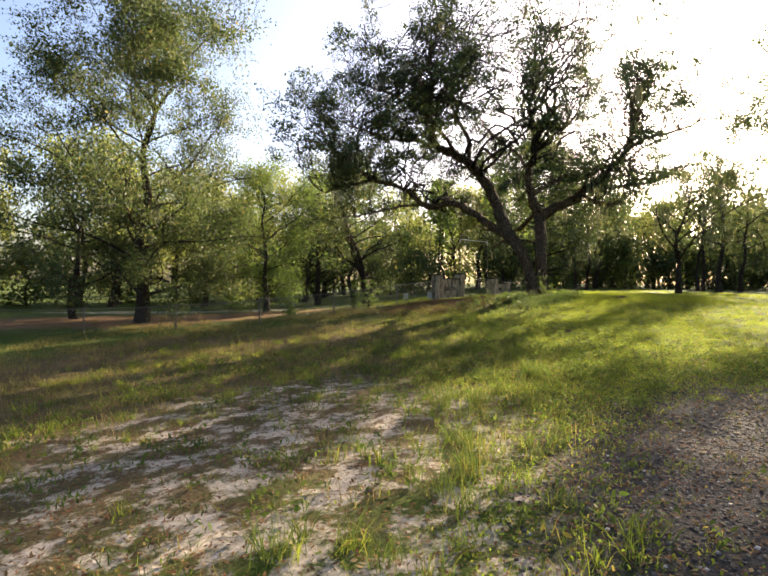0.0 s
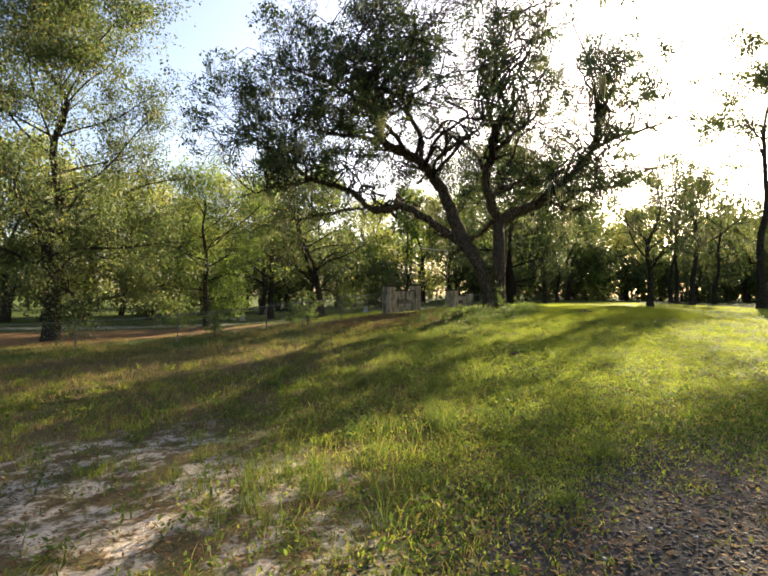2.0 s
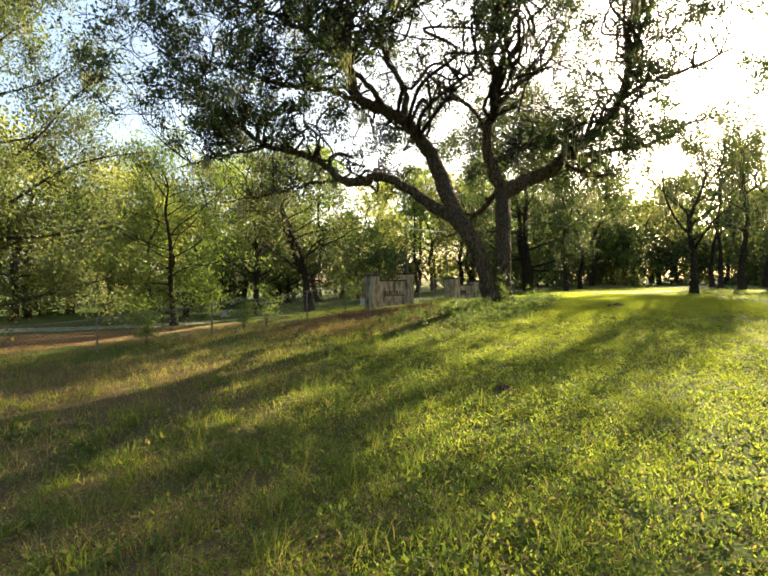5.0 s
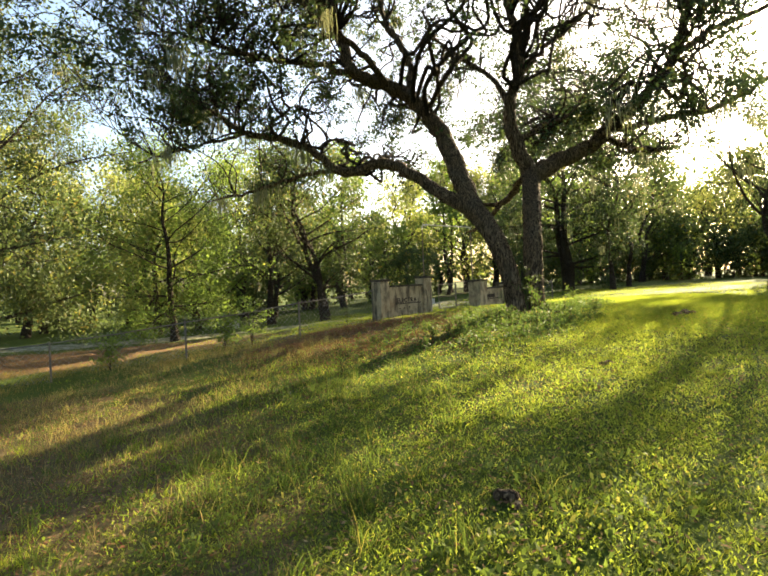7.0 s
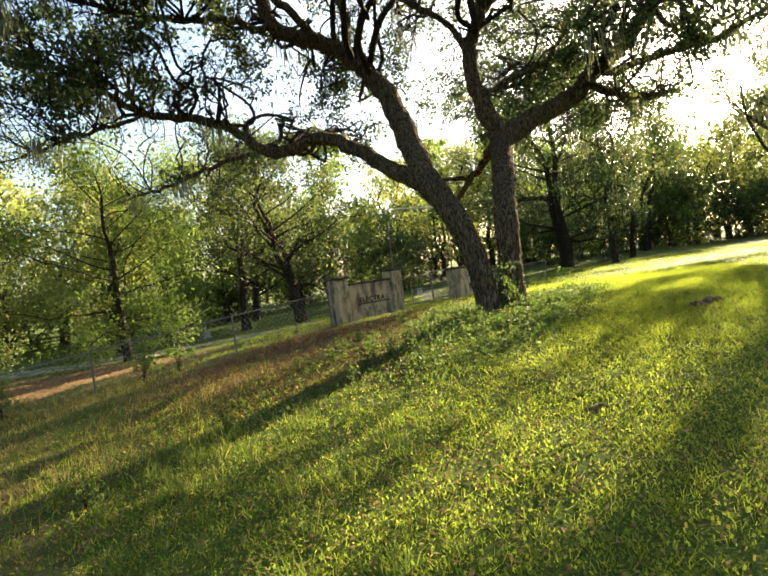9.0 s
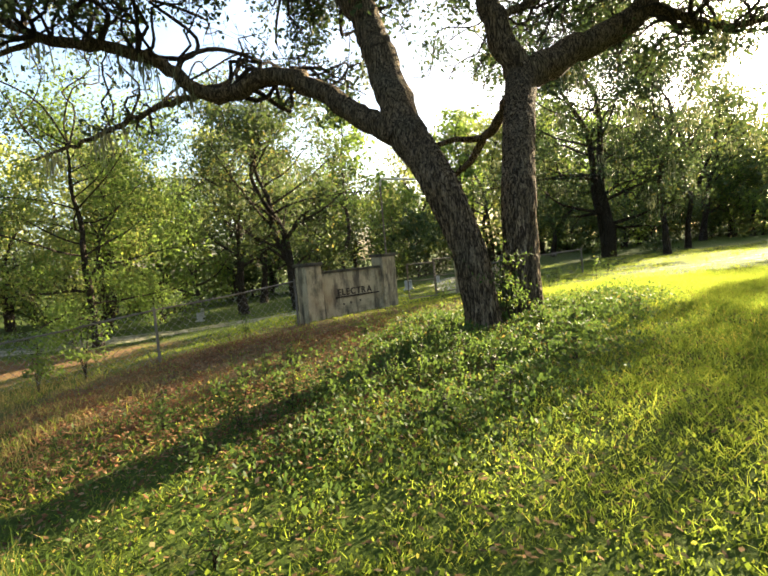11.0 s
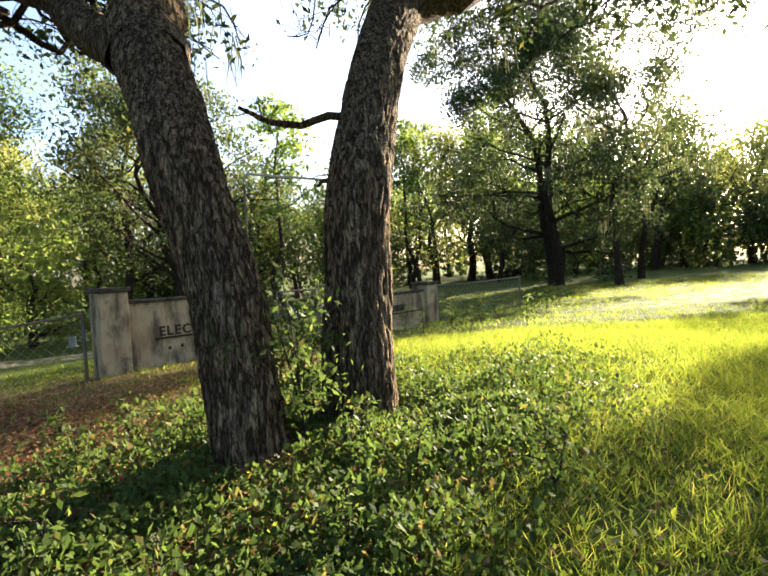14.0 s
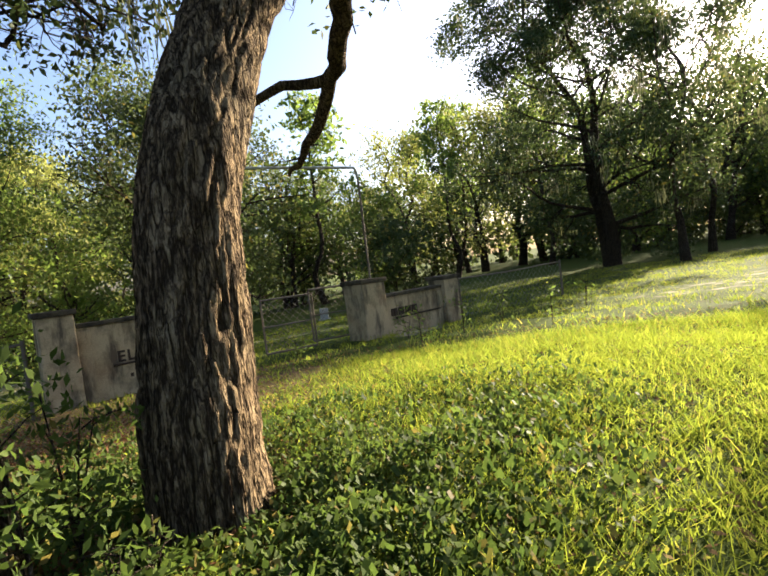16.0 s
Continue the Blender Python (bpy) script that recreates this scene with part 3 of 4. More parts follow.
def grown_tree(name, seed, height, spread, radius, fork=0.3, limbs=7, leaf=0.2, per=8, leaf_m=None, rise=0.35, lean=0.0, bushy=1.0, moss=0, cloud=0.4, droop=0.0, bark=None, twins=1, levels=1, side_count=5, last=True, thick=0.55, gaps=-0.12, wander=0.028):
    """A tree with tapered trunk, limbs, twigs and a ragged crown, at the origin."""
    rng = np.random.default_rng(seed)
    base = new(name)
    base.empty_display_size = 0.2
    wood, tips = Heap(), []
    for t in range(twins):
        a0 = math.pi * 0.95 if lean > 0.2 else rng.random() * 6.28
        tilt = lean + (0.28 if twins > 1 else 0.0)
        top = np.array([math.cos(a0) * tilt * height * 0.5, math.sin(a0) * tilt * height * 0.5, height * 0.82])
        n = 7
        pts = [np.array([math.cos(a0) * 0.3 * radius, math.sin(a0) * 0.3 * radius, -0.2])]
        for i in range(1, n + 1):
            f = i / n
            pts.append(top * f + rng.standard_normal(3) * np.array([wander, wander, 0]) * height * (0.3 + f))
        rad = radius * (1 - np.linspace(0, 1, n + 1) ** 0.9 * 0.86)
        rad[0] *= 1.45
        trunk = smooth_line(np.c_[np.array(pts), rad], height / 24, 0.01 * height / 10, rng)
        wood.tube(trunk[:, :3], trunk[:, 3], 12 if last else 7, 0.05, rng)
        m = len(trunk)
        for j in range(limbs):
            f = fork + (0.97 - fork) * (j + rng.random() * 0.8) / limbs
            i = min(int(f * (m - 1)), m - 2)
            a = j * 2.4 + rng.random() * 0.9
            reach = spread * (1.05 - 0.75 * abs(f - 0.5)) * (0.65 + 0.45 * rng.random())
            way = np.array([math.cos(a), math.sin(a), rise + 0.7 * (f - 0.4)])
            way /= np.linalg.norm(way)
            line = [trunk[i, :3]]
            kk = 6
            for _ in range(kk):
                way = way + rng.standard_normal(3) * 0.17 + np.array([0, 0, 0.03 - droop * 0.1])
                way /= np.linalg.norm(way)
                line.append(line[-1] + way * reach / kk)
            r0 = trunk[i, 3] * thick
            limb = smooth_line(np.c_[np.array(line), np.linspace(r0, 0.015, kk + 1)], reach / 10)
            wood.tube(limb[:, :3], np.maximum(limb[:, 3], 0.01), 7 if last else 4)
            twigs_from(rng, limb, wood, tips, int(side_count * bushy), reach * 0.42, rise * 0.5 - droop * 0.3, levels, 0.5, 0.25, 1.0, last)
        twigs_from(rng, trunk, wood, tips, int(5 * bushy), spread * 0.4, rise, levels, 0.4, 0.75, 1.0, last)
    child("trunk", wood.mesh("trunk", bark or BARK_FINE, True), base)
    v, q = leaf_heap(rng, tips, per, leaf, cloud, 0.5, droop, gaps if last else None)
    child("crown", array_mesh("crown", v, q, leaf_m or OAK_LEAF), base)
    if moss:
        mv, mq = moss_strands(rng, tips, moss, 1.2)
        tagged(child("moss", array_mesh("moss", mv, mq, MOSS), base, "grey-green hanging moss"), kind="stuff")
    return base


def stand(tree, x, y, turn=0.0, size=1.0, sink=0.05):
    tree.matrix_world = pose(x, y, gz(x, y) - sink, 0, 0, turn) @ Matrix.Diagonal((size, size, size, 1))
    return tree


twin_oak()
t = stand(grown_tree("oak_tree", 23, 20.5, 9.2, 0.34, 0.12, 34, 0.14, 25, MID_LEAF, 0.62, 0.02, 2.0, 60, 0.36, 0.35, thick=0.36, gaps=-0.06), -13.6, 31.0)
tagged(t, "tall leafy oak with drooping yellow-green sprays", "tree")
t = stand(grown_tree("oak_tree", 22, 12.0, 5.5, 0.2, 0.2, 14, 0.2, 12, OAK_LEAF, 0.3, 0.06, 1.5, 0, 0.45, 0.3), -19.3, 34.2)
tagged(t, "medium oak beside the fence with dense foliage", "tree")
t = stand(grown_tree("oak_tree", 44, 11.5, 6.2, 0.2, 0.1, 18, 0.13, 18, GREEN_LEAF, 0.35, 0.05, 1.6, 0, 0.45, 0.3, thick=0.4), -8.2, 39.5, 120)
tagged(t, "dense green oak with boughs near the ground", "tree")
t = stand(grown_tree("oak_tree", 38, 16.0, 7.4, 0.3, 0.16, 17, 0.17, 20, OAK_LEAF, 0.3, 0.0, 1.7, 160, 0.32, 0.2, None, 2, thick=0.45), 16.2, 51.5)
tagged(t, "broad dark live oak at the edge of the wood", "tree")
t = stand(grown_tree("oak_tree", 24, 12.5, 5.5, 0.24, 0.22, 12, 0.19, 12, MID_LEAF, 0.5, 0.05, 1.3, 0, 0.42, 0.0, None, 2), -1.0, 45.5, 40)
tagged(t, "forked young oak behind the sign wall", "tree")
t = stand(grown_tree("oak_tree", 25, 14.0, 5.0, 0.26, 0.25, 13, 0.18, 8, MID_LEAF, 0.4, 0.03, 1.3, 30, 0.42), -5.5, 48.5)
tagged(t, "thin-crowned oak with pale leaves", "tree")
t = stand(grown_tree("oak_tree", 26, 8.6, 4.8, 0.18, 0.3, 13, 0.15, 10, MID_LEAF, 0.5, 0.08, 1.3, 60, 0.28, gaps=0.06), 19.7, 34.8, 80)
tagged(t, "crooked oak with a ragged crown and hanging moss", "tree")
t = stand(grown_tree("oak_tree", 27, 12.4, 5.2, 0.2, 0.32, 12, 0.17, 9, MID_LEAF, 0.6, 0.04, 1.2, 40, 0.32, gaps=0.06), 26.5, 41.0, 10)
tagged(t, "crooked oak with a ragged crown and hanging moss", "tree")

# Added at the edge of view, crowned high to shade the gravel.
t = stand(grown_tree("oak_tree", 48, 17.0, 5.6, 0.24, 0.6, 15, 0.17, 15, MID_LEAF, 0.3, 0.04, 1.5, 60, 0.36, 0.2, gaps=-0.1, thick=0.5, wander=0.014), 24.2, 31.6, 200)
tagged(t, "mossy oak at the meadow edge, added to shade the gravel", "tree")
t = stand(grown_tree("oak_tree", 29, 12.0, 3.6, 0.22, 0.12, 15, 0.17, 14, PALE_LEAF, 0.5, 0.02, 1.3, 0, 0.4, 0.6), -12.5, 46.0, 200)
tagged(t, "narrow yellow-green tree with drooping sprays", "tree")

# Placed to dapple the lawn; 65 and 66 are added only for their shade.
for seed, x, y, high in ((61, 18.0, 48.0, 13.0), (66, 20.6, 52.0, 12.5), (62, 28.4, 45.8, 12.5), (63, 31.5, 45.5, 13.0), (65, 30.5, 50.0, 13.5), (64, 35.0, 53.0, 13.5)):
    full = seed != 64
    t = stand(grown_tree("oak_tree", seed, high, 4.8, 0.16, 0.36, 12 if full else 8, 0.17, 11 if full else 7, MID_LEAF, 0.45, 0.05, 1.0, 50, 0.3, 0.1, gaps=-0.06 if full else 0.02), x, y, seed * 50)
    tagged(t, "slender oak hung with moss, placed to dapple the lawn", "tree", "slender oaks toward the sun")

# the wood behind, from a few grown shapes
kinds = [
    tagged(stand(grown_tree("oak_tree", 31, 13.0, 5.5, 0.26, 0.2, 8, 0.32, 6, MID_LEAF, 0.4, 0.0, 1.0, 0, 0.6, twins=2, side_count=5, last=False), -8, 58), "dark oak of the wood behind the meadow", "tree", "trees of the wood"),
    tagged(stand(grown_tree("oak_tree", 32, 15.0, 4.6, 0.24, 0.2, 8, 0.3, 6, PALE_LEAF, 0.5, 0.0, 1.0, 0, 0.65, 0.3, twins=2, side_count=5, last=False), -17, 52), "pale-leaved tree of the wood behind the meadow", "tree", "trees of the wood"),
    tagged(stand(grown_tree("oak_tree", 33, 9.0, 5.0, 0.2, 0.1, 13, 0.28, 7, GREEN_LEAF, 0.35, 0.0, 1.0, 0, 0.6, side_count=5, last=False), -11, 49), "round green tree of the wood behind the meadow", "tree", "trees of the wood"),
    tagged(stand(grown_tree("pine_tree", 34, 19.0, 3.2, 0.22, 0.4, 14, 0.4, 6, GREEN_LEAF, 0.25, 0.02, 0.9, 0, 0.5, side_count=4, last=False), 9, 75), "tall thin pine of the wood behind the meadow", "tree", "trees of the wood"),
    tagged(stand(grown_tree("oak_tree", 35, 5.0, 3.6, 0.12, 0.03, 12, 0.34, 6, MID_LEAF, 0.4, 0.0, 1.0, 0, 0.6, side_count=4, last=False), 4, 62), "dense understorey bush at the edge of the wood", "bush", "bushes of the wood"),
    tagged(stand(grown_tree("oak_tree", 36, 15.0, 5.5, 0.26, 0.08, 12, 0.85, 3, MID_LEAF, 0.35, 0.02, 0.8, 0, 0.9, side_count=3, last=False), 0, 92), "hazy distant tree of the deep wood", "tree", "trees of the deep wood"),
]
rng = np.random.default_rng(5)


def wood_row(az0, az1, near, far, count, mix, low=0.8, high=1.2):
    """Trees scattered over a sector of the wood, seen from the meadow."""
    for i in range(count):
        a = radians(az0 + (az1 - az0) * (i + rng.random()) / count)
        d = near + (far - near) * rng.random()
        x, y = 5 + math.sin(a) * d, 14 + math.cos(a) * d
        s = low + (high - low) * rng.random()
        src = kinds[mix[int(rng.integers(0, len(mix)))]]
        copy_thing(src, pose(x, y, gz(x, y) - 0.1, 0, 0, rng.random() * 360) @ Matrix.Diagonal((s, s, s * (0.9 + 0.25 * rng.random()), 1)) @ Matrix.Diagonal((*[1 / v for v in src.scale], 1)))


wood_row(-58, -12, 46, 66, 15, [1, 1, 2, 2, 1])
wood_row(-14, 18, 50, 72, 17, [1, 1, 0, 2, 3])
wood_row(-60, 60, 48, 72, 18, [4])
wood_row(14, 62, 55, 85, 30, [0, 0, 2, 0, 1], 0.75, 0.95)
wood_row(10, 62, 58, 78, 22, [4])
wood_row(-56, 64, 78, 105, 58, [5], 0.8, 1.2)
wood_row(62, 120, 32, 60, 6, [0, 1, 2])
wood_row(-120, -58, 30, 60, 7, [0, 1, 2])
wood_row(120, 240, 25, 50, 6, [0, 1, 2])


# ---- sign walls and gate ----
def pillar(x, y, turn, size, height, sink=0.25):
    base = empty("gate_pillar", x, y, None, turn)
    bm = box_bm(size, size, height + sink, (0, 0, -sink), 0.025, 2)
    bmesh.ops.subdivide_edges(bm, edges=bm.edges[:], cuts=3, use_grid_fill=True)
    shaft = part("shaft", weather(bm, 0.012), CONCRETE, base)
    bm = box_bm(size + 0.08, size + 0.08, 0.09, (0, 0, height), 0.02, 2)
    part("cap", weather(bm, 0.01), CONCRETE_DARK, shaft, "dark stained concrete cap")
    return tagged(base, "weathered square concrete gate pillar with dark streaks", "pillar", "pillars of the gate")


def letters(text, size, parent, at, gap=0.035):
    """Raised capitals, each a piece of its own, centred on a place of the wall."""
    made, x = [], 0.0
    for ch in text:
        cu = bpy.data.curves.new("letter", "FONT")
        cu.body, cu.size, cu.extrude, cu.offset = ch, size, 0.012, 0.006
        tmp = bpy.data.objects.new("letter", cu)
        scene.collection.objects.link(tmp)
        me = bpy.data.meshes.new_from_object(tmp.evaluated_get(bpy.context.evaluated_depsgraph_get()))
        bpy.data.objects.remove(tmp)
        me.materials.clear()
        me.materials.append(LETTER)
        xs = [v.co.x for v in me.vertices]
        made.append((me, x - min(xs)))
        x += max(xs) - min(xs) + gap
    for me, dx in made:
        child("letter", me, parent, "dark raised capital letter").matrix_local = pose(at[0] + dx - x / 2, at[1], at[2], 90, 0, 0)


def sign_wall(ax, ay, bx, by, height, text):
    """A low rendered wall between two pillars, with a recessed panel."""
    d = Vector((bx - ax, by - ay))
    turn = math.degrees(math.atan2(d.y, d.x))
    mx, my = (ax + bx) / 2, (ay + by) / 2
    base = empty("sign_wall", mx, my, None, turn)
    ln = d.length - 0.5
    bm = box_bm(ln, 0.22, height + 0.35, (0, 0, -0.35), 0.015, 2)
    bmesh.ops.subdivide_edges(bm, edges=[e for e in bm.edges if e.calc_length() > 0.5], cuts=5, use_grid_fill=True)
    wall = part("wall", weather(bm, 0.008), CONCRETE, base)
    part("coping", weather(box_bm(ln, 0.3, 0.07, (0, 0, height), 0.015), 0.008), CONCRETE_DARK, wall, "dark coping slab")
    for side in (-1, 1):
        part("pilaster", weather(box_bm(0.2, 0.28, height + 0.3, (side * (ln / 2 - 0.1), 0, -0.35), 0.012), 0.006), CONCRETE, wall)
    part("ledge", box_bm(ln * 0.72, 0.05, 0.035, (ln * 0.08, -0.13, height * 0.42), 0.006, 1), LETTER, wall, "dark ledge below the letters")
    if text:
        letters(text, 0.25, wall, (ln * 0.05, -0.112, height * 0.47))
        for i, x in enumerate((-0.34, -0.1, 0.24)):
            part("stain_plate", box_bm(0.05, 0.02, 0.06, (x, -0.118, height * 0.24 + 0.02 * i), 0.004, 1), LETTER, wall, "dark fixing mark")
    else:
        x = -ln * 0.32
        for w in (0.1, 0.12, 0.09, 0.12, 0.1, 0.11, 0.1, 0.1):
            part("letter_bar", box_bm(w * 0.8, 0.02, 0.16, (x, -0.118, height * 0.5), 0.004, 1), LETTER, wall)
            x += w
    return tagged(base, "weathered concrete sign wall with dark raised lettering", "sign wall", "sign walls of the gate")


turn_a = math.degrees(math.atan2(2.0, 1.7))
pillar(3.5, 32.4, turn_a, 0.5, 1.45)
pillar(5.2, 34.4, turn_a, 0.5, 1.52)
sign_wall(3.5, 32.4, 5.2, 34.4, 1.2, "ELECTRA")
turn_b = math.degrees(math.atan2(2.0, 1.5))
pillar(7.65, 35.8, turn_b, 0.6, 1.12)
pillar(9.1, 37.9, turn_b, 0.5, 1.02)
sign_wall(7.65, 35.8, 9.1, 37.9, 0.82, "")


def pipe(name, pts, r, mat, parent, sides=10):
    h = Heap()
    h.tube(np.array(pts), [r] * len(pts), sides)
    return child(name, h.mesh(name, mat, True), parent)


def arch():
    x0, y0, x1, y1 = 5.25, 34.85, 7.55, 37.0
    base = empty("gate_arch", (x0 + x1) / 2, (y0 + y1) / 2)
    o = np.array(base.matrix_world.translation)
    d = np.array([x1 - x0, y1 - y0, 0])
    top = 4.6
    a0, a1 = np.array([x0, y0, gz(x0, y0) - 0.2]), np.array([x1, y1, gz(x1, y1) - 0.2])
    c0, c1 = np.array([x0, y0, top]), np.array([x1, y1, top])
    u = d / np.linalg.norm(d)
    pipe("post", [a0 - o, c0 - o - np.array([0, 0, 0.22])], 0.026, RUST, base)
    pipe("post", [a1 - o, c1 - o - np.array([0, 0, 0.22])], 0.026, RUST, base)
    b0 = [c0 - [0, 0, 0.22], c0 - [0, 0, 0.07] + u * 0.03, c0 + u * 0.08, c0 + u * 0.22]
    b1 = [c1 - u * 0.22, c1 - u * 0.08, c1 - [0, 0, 0.07] - u * 0.03, c1 - [0, 0, 0.22]]
    pipe("crossbar", [p - o for p in b0 + b1], 0.03, PALE_PIPE, base)
    return tagged(base, "tall bent steel pipe arch over the gateway", "arch")


arch()


def wire_mesh(length, height, cell=0.11, r=0.004):
    """Diamond wire netting in its own plane, x along, z up."""
    h = Heap()
    for s in (1, -1):
        c = -height if s > 0 else 0.0
        while c < length + (0 if s > 0 else height):
            x0, x1 = c, c + s * height
            z0, z1 = 0.0, height
            lo, hi = max(0.0, min(x0, x1)), min(length, max(x0, x1))
            if hi - lo > 0.02:
                za, zb = (lo - x0) / (x1 - x0) * height, (hi - x0) / (x1 - x0) * height
                h.tube(np.array([[lo, 0.004 * s, za], [hi, 0.004 * s, zb]]), [r, r], 3)
            c += cell * 1.414
    return h


def gate_leaf(x, y, turn, length, height=1.15):
    base = empty("gate", x, y, None, turn)
    pts = [(0, 0, 0.12), (length, 0, 0.12), (length, 0, height), (0, 0, height), (0, 0, 0.12)]
    for p, q in zip(pts, pts[1:]):
        pipe("frame_pipe", [np.array(p), np.array(q)], 0.02, RUST, base)
    pipe("rail", [np.array((0, 0, height * 0.55)), np.array((length, 0, height * 0.55))], 0.014, RUST, base)
    ob = child("netting", wire_mesh(length, height - 0.12, 0.1).mesh("netting", RUST), base, "rusty diamond wire netting")
    ob.matrix_local = pose(0, 0, 0.12)
    return tagged(base, "galvanised pipe gate with wire netting", "gate")


gate_leaf(5.85, 34.75, math.degrees(math.atan2(1.4, 1.6)) , 1.05)
gate_leaf(7.35, 35.95, math.degrees(math.atan2(1.4, 1.6)) + 178, 0.95)


def fence(points, height=1.15):
    """Chain-link fence: posts, a top rail and netting, bay by bay."""
    x0, y0 = points[0]
    base = empty("chain_link_fence", x0, y0)
    o = base.matrix_world.translation
    for i, (x, y) in enumerate(points):
        z = gz(x, y) - o.z
        pipe("post", [np.array((x - x0, y - y0, z - 0.3)), np.array((x - x0, y - y0, z + height + 0.06))], 0.03, RUST, base)
        if i + 1 < len(points):
            xb, yb = points[i + 1]
            zb = gz(xb, yb) - o.z
            p, q = Vector((x - x0, y - y0, z)), Vector((xb - x0, yb - y0, zb))
            mid = (p + q) / 2 + Vector((0, 0, height - 0.06))
            pipe("top_rail", [np.array(p + Vector((0, 0, height))), np.array(mid + Vector((0, 0, 0.03))), np.array(q + Vector((0, 0, height)))], 0.02, RUST, base)
            ln = math.hypot(q.x - p.x, q.y - p.y)
            ob = child("netting", wire_mesh(ln, height - 0.03, 0.12, 0.0033).mesh("netting", STEEL), base, "sagging diamond wire netting")
            m = pose(p.x, p.y, p.z, 0, 0, math.degrees(math.atan2(q.y - p.y, q.x - p.x)))
            shear = Matrix.Identity(4)
            shear[2][0] = (q.z - p.z) / ln
            ob.matrix_local = m @ shear
    return tagged(base, "old chain-link fence with a pipe top rail", "fence")


fence([(3.2, 32.1), (0.95, 29.4), (-2.4, 28.1), (-6.0, 26.9), (-9.8, 26.0), (-13.8, 25.3), (-18.0, 24.8)])
fence([(9.45, 38.2), (12.2, 40.8)], 0.95)


# ---- ground cover ----
def scatter(rng, n, x0, x1, y0, y1, keep):
    x, y = x0 + (x1 - x0) * rng.random(n), y0 + (y1 - y0) * rng.random(n)
    ok = rng.random(n) < keep(x, y)
    return x[ok], y[ok]


def lumps(x, y, f=1.0, s=0.0):
    """Soft patchiness from 0 to 1."""
    a = np.sin(f * (1.3 * x + 0.4 * y) + s) * np.cos(f * (1.1 * y - 0.5 * x) + 1.7 * s)
    b = np.sin(f * (2.9 * x - 1.2 * y) + 2 * s) * np.sin(f * (2.4 * y + 1.3 * x) + s)
    return np.clip(0.5 + 0.35 * a + 0.25 * b, 0, 1)


def ell(x, y, cx, cy, rx, ry, turn=0.0):
    c, s = math.cos(turn), math.sin(turn)
    u, v = ((x - cx) * c + (y - cy) * s) / rx, ((y - cy) * c - (x - cx) * s) / ry
    return np.clip(2.2 - 2.0 * np.sqrt(u * u + v * v), 0, 1)


def sandy(x, y):
    return ell(x, y, -1.6, 7.5, 3.9, 5.2, 0.15)


def gravelly(x, y):
    return ell(x, y, 4.2, 5.2, 3.1, 4.8, -0.45)


def viny(x, y):
    return ell(x, y, 6.8, 26.0, 5.2, 3.0, 0.75) * np.clip((9.9 + 0.5 * (y - 25.5) - x) / 1.6, 0, 1)


def blades(rng, x, y, height, width, lean=0.5, plain=False):
    n = len(x)
    z = ground_z(x, y)
    a = rng.random(n) * 6.283
    h = height * (0.45 + 0.9 * rng.random(n) ** 1.5)
    w = width * (0.6 + 0.8 * rng.random(n))
    tilt = lean * (rng.random(n) ** 0.7) * h
    b = rng.random(n) * 6.283
    o = np.stack([x, y, z - 0.01], 1)
    d = np.stack([np.cos(a) * w, np.sin(a) * w, np.zeros(n)], 1)
    if plain:
        top = o + np.stack([np.cos(b) * tilt, np.sin(b) * tilt, h], 1)
        v = np.stack([o - d, o + d, top + d * 0.25, top - d * 0.25], 1).reshape(-1, 3)
        return v, np.arange(n * 4).reshape(n, 4)
    mid = o + np.stack([np.cos(b) * tilt * 0.35, np.sin(b) * tilt * 0.35, h * 0.6], 1)
    top = o + np.stack([np.cos(b) * tilt, np.sin(b) * tilt, h], 1)
    v = np.stack([o - d, o + d, mid + d * 0.7, mid - d * 0.7, top + d * 0.08, top - d * 0.08], 1).reshape(-1, 3)
    i = np.arange(n)[:, None] * 6
    q = np.concatenate([i + [0, 1, 2, 3], i + [3, 2, 4, 5]])
    return v, q


def flat_leaves(rng, x, y, size, lift, slim=0.55, tip=0.5):
    n = len(x)
    c = np.stack([x, y, ground_z(x, y) + lift], 1)
    a = rng.random(n) * 6.283
    e = rng.normal(0, tip, n)
    al = np.stack([np.cos(a) * np.cos(e), np.sin(a) * np.cos(e), np.sin(e)], 1)
    s = np.stack([-np.sin(a), np.cos(a), rng.normal(0, tip, n)], 1)
    ln = (size * (0.6 + 0.8 * rng.random(n)))[:, None]
    w = ln * slim * 0.5
    v = np.stack([c - al * ln * 0.5, c + s * w - [0, 0, 0.1] * w, c + al * ln * 0.5, c - s * w - [0, 0, 0.1] * w], 1).reshape(-1, 3)
    return v, np.arange(n * 4).reshape(n, 4)


def stuff(name, arrays, mat, label, category):
    ob = new(name, array_mesh(name, *arrays, mat))
    return tagged(ob, label, category, kind="stuff")


rng = np.random.default_rng(7)
lawn = lambda x, y: np.clip((x + 1.5 - 0.06 * (22 - y)) / 3.0, 0.08, 1) * (1 - 0.985 * gravelly(x, y)) * (1 - 0.92 * sandy(x, y)) * (1 - 0.6 * viny(x, y)) * (1 - 0.7 * ell(x, y, 4.2, 27.5, 4.4, 4.0)) * (0.35 + 0.65 * lumps(x, y, 1.6)) * (0.5 + 0.5 * lumps(x, y, 3.7, 2.0))


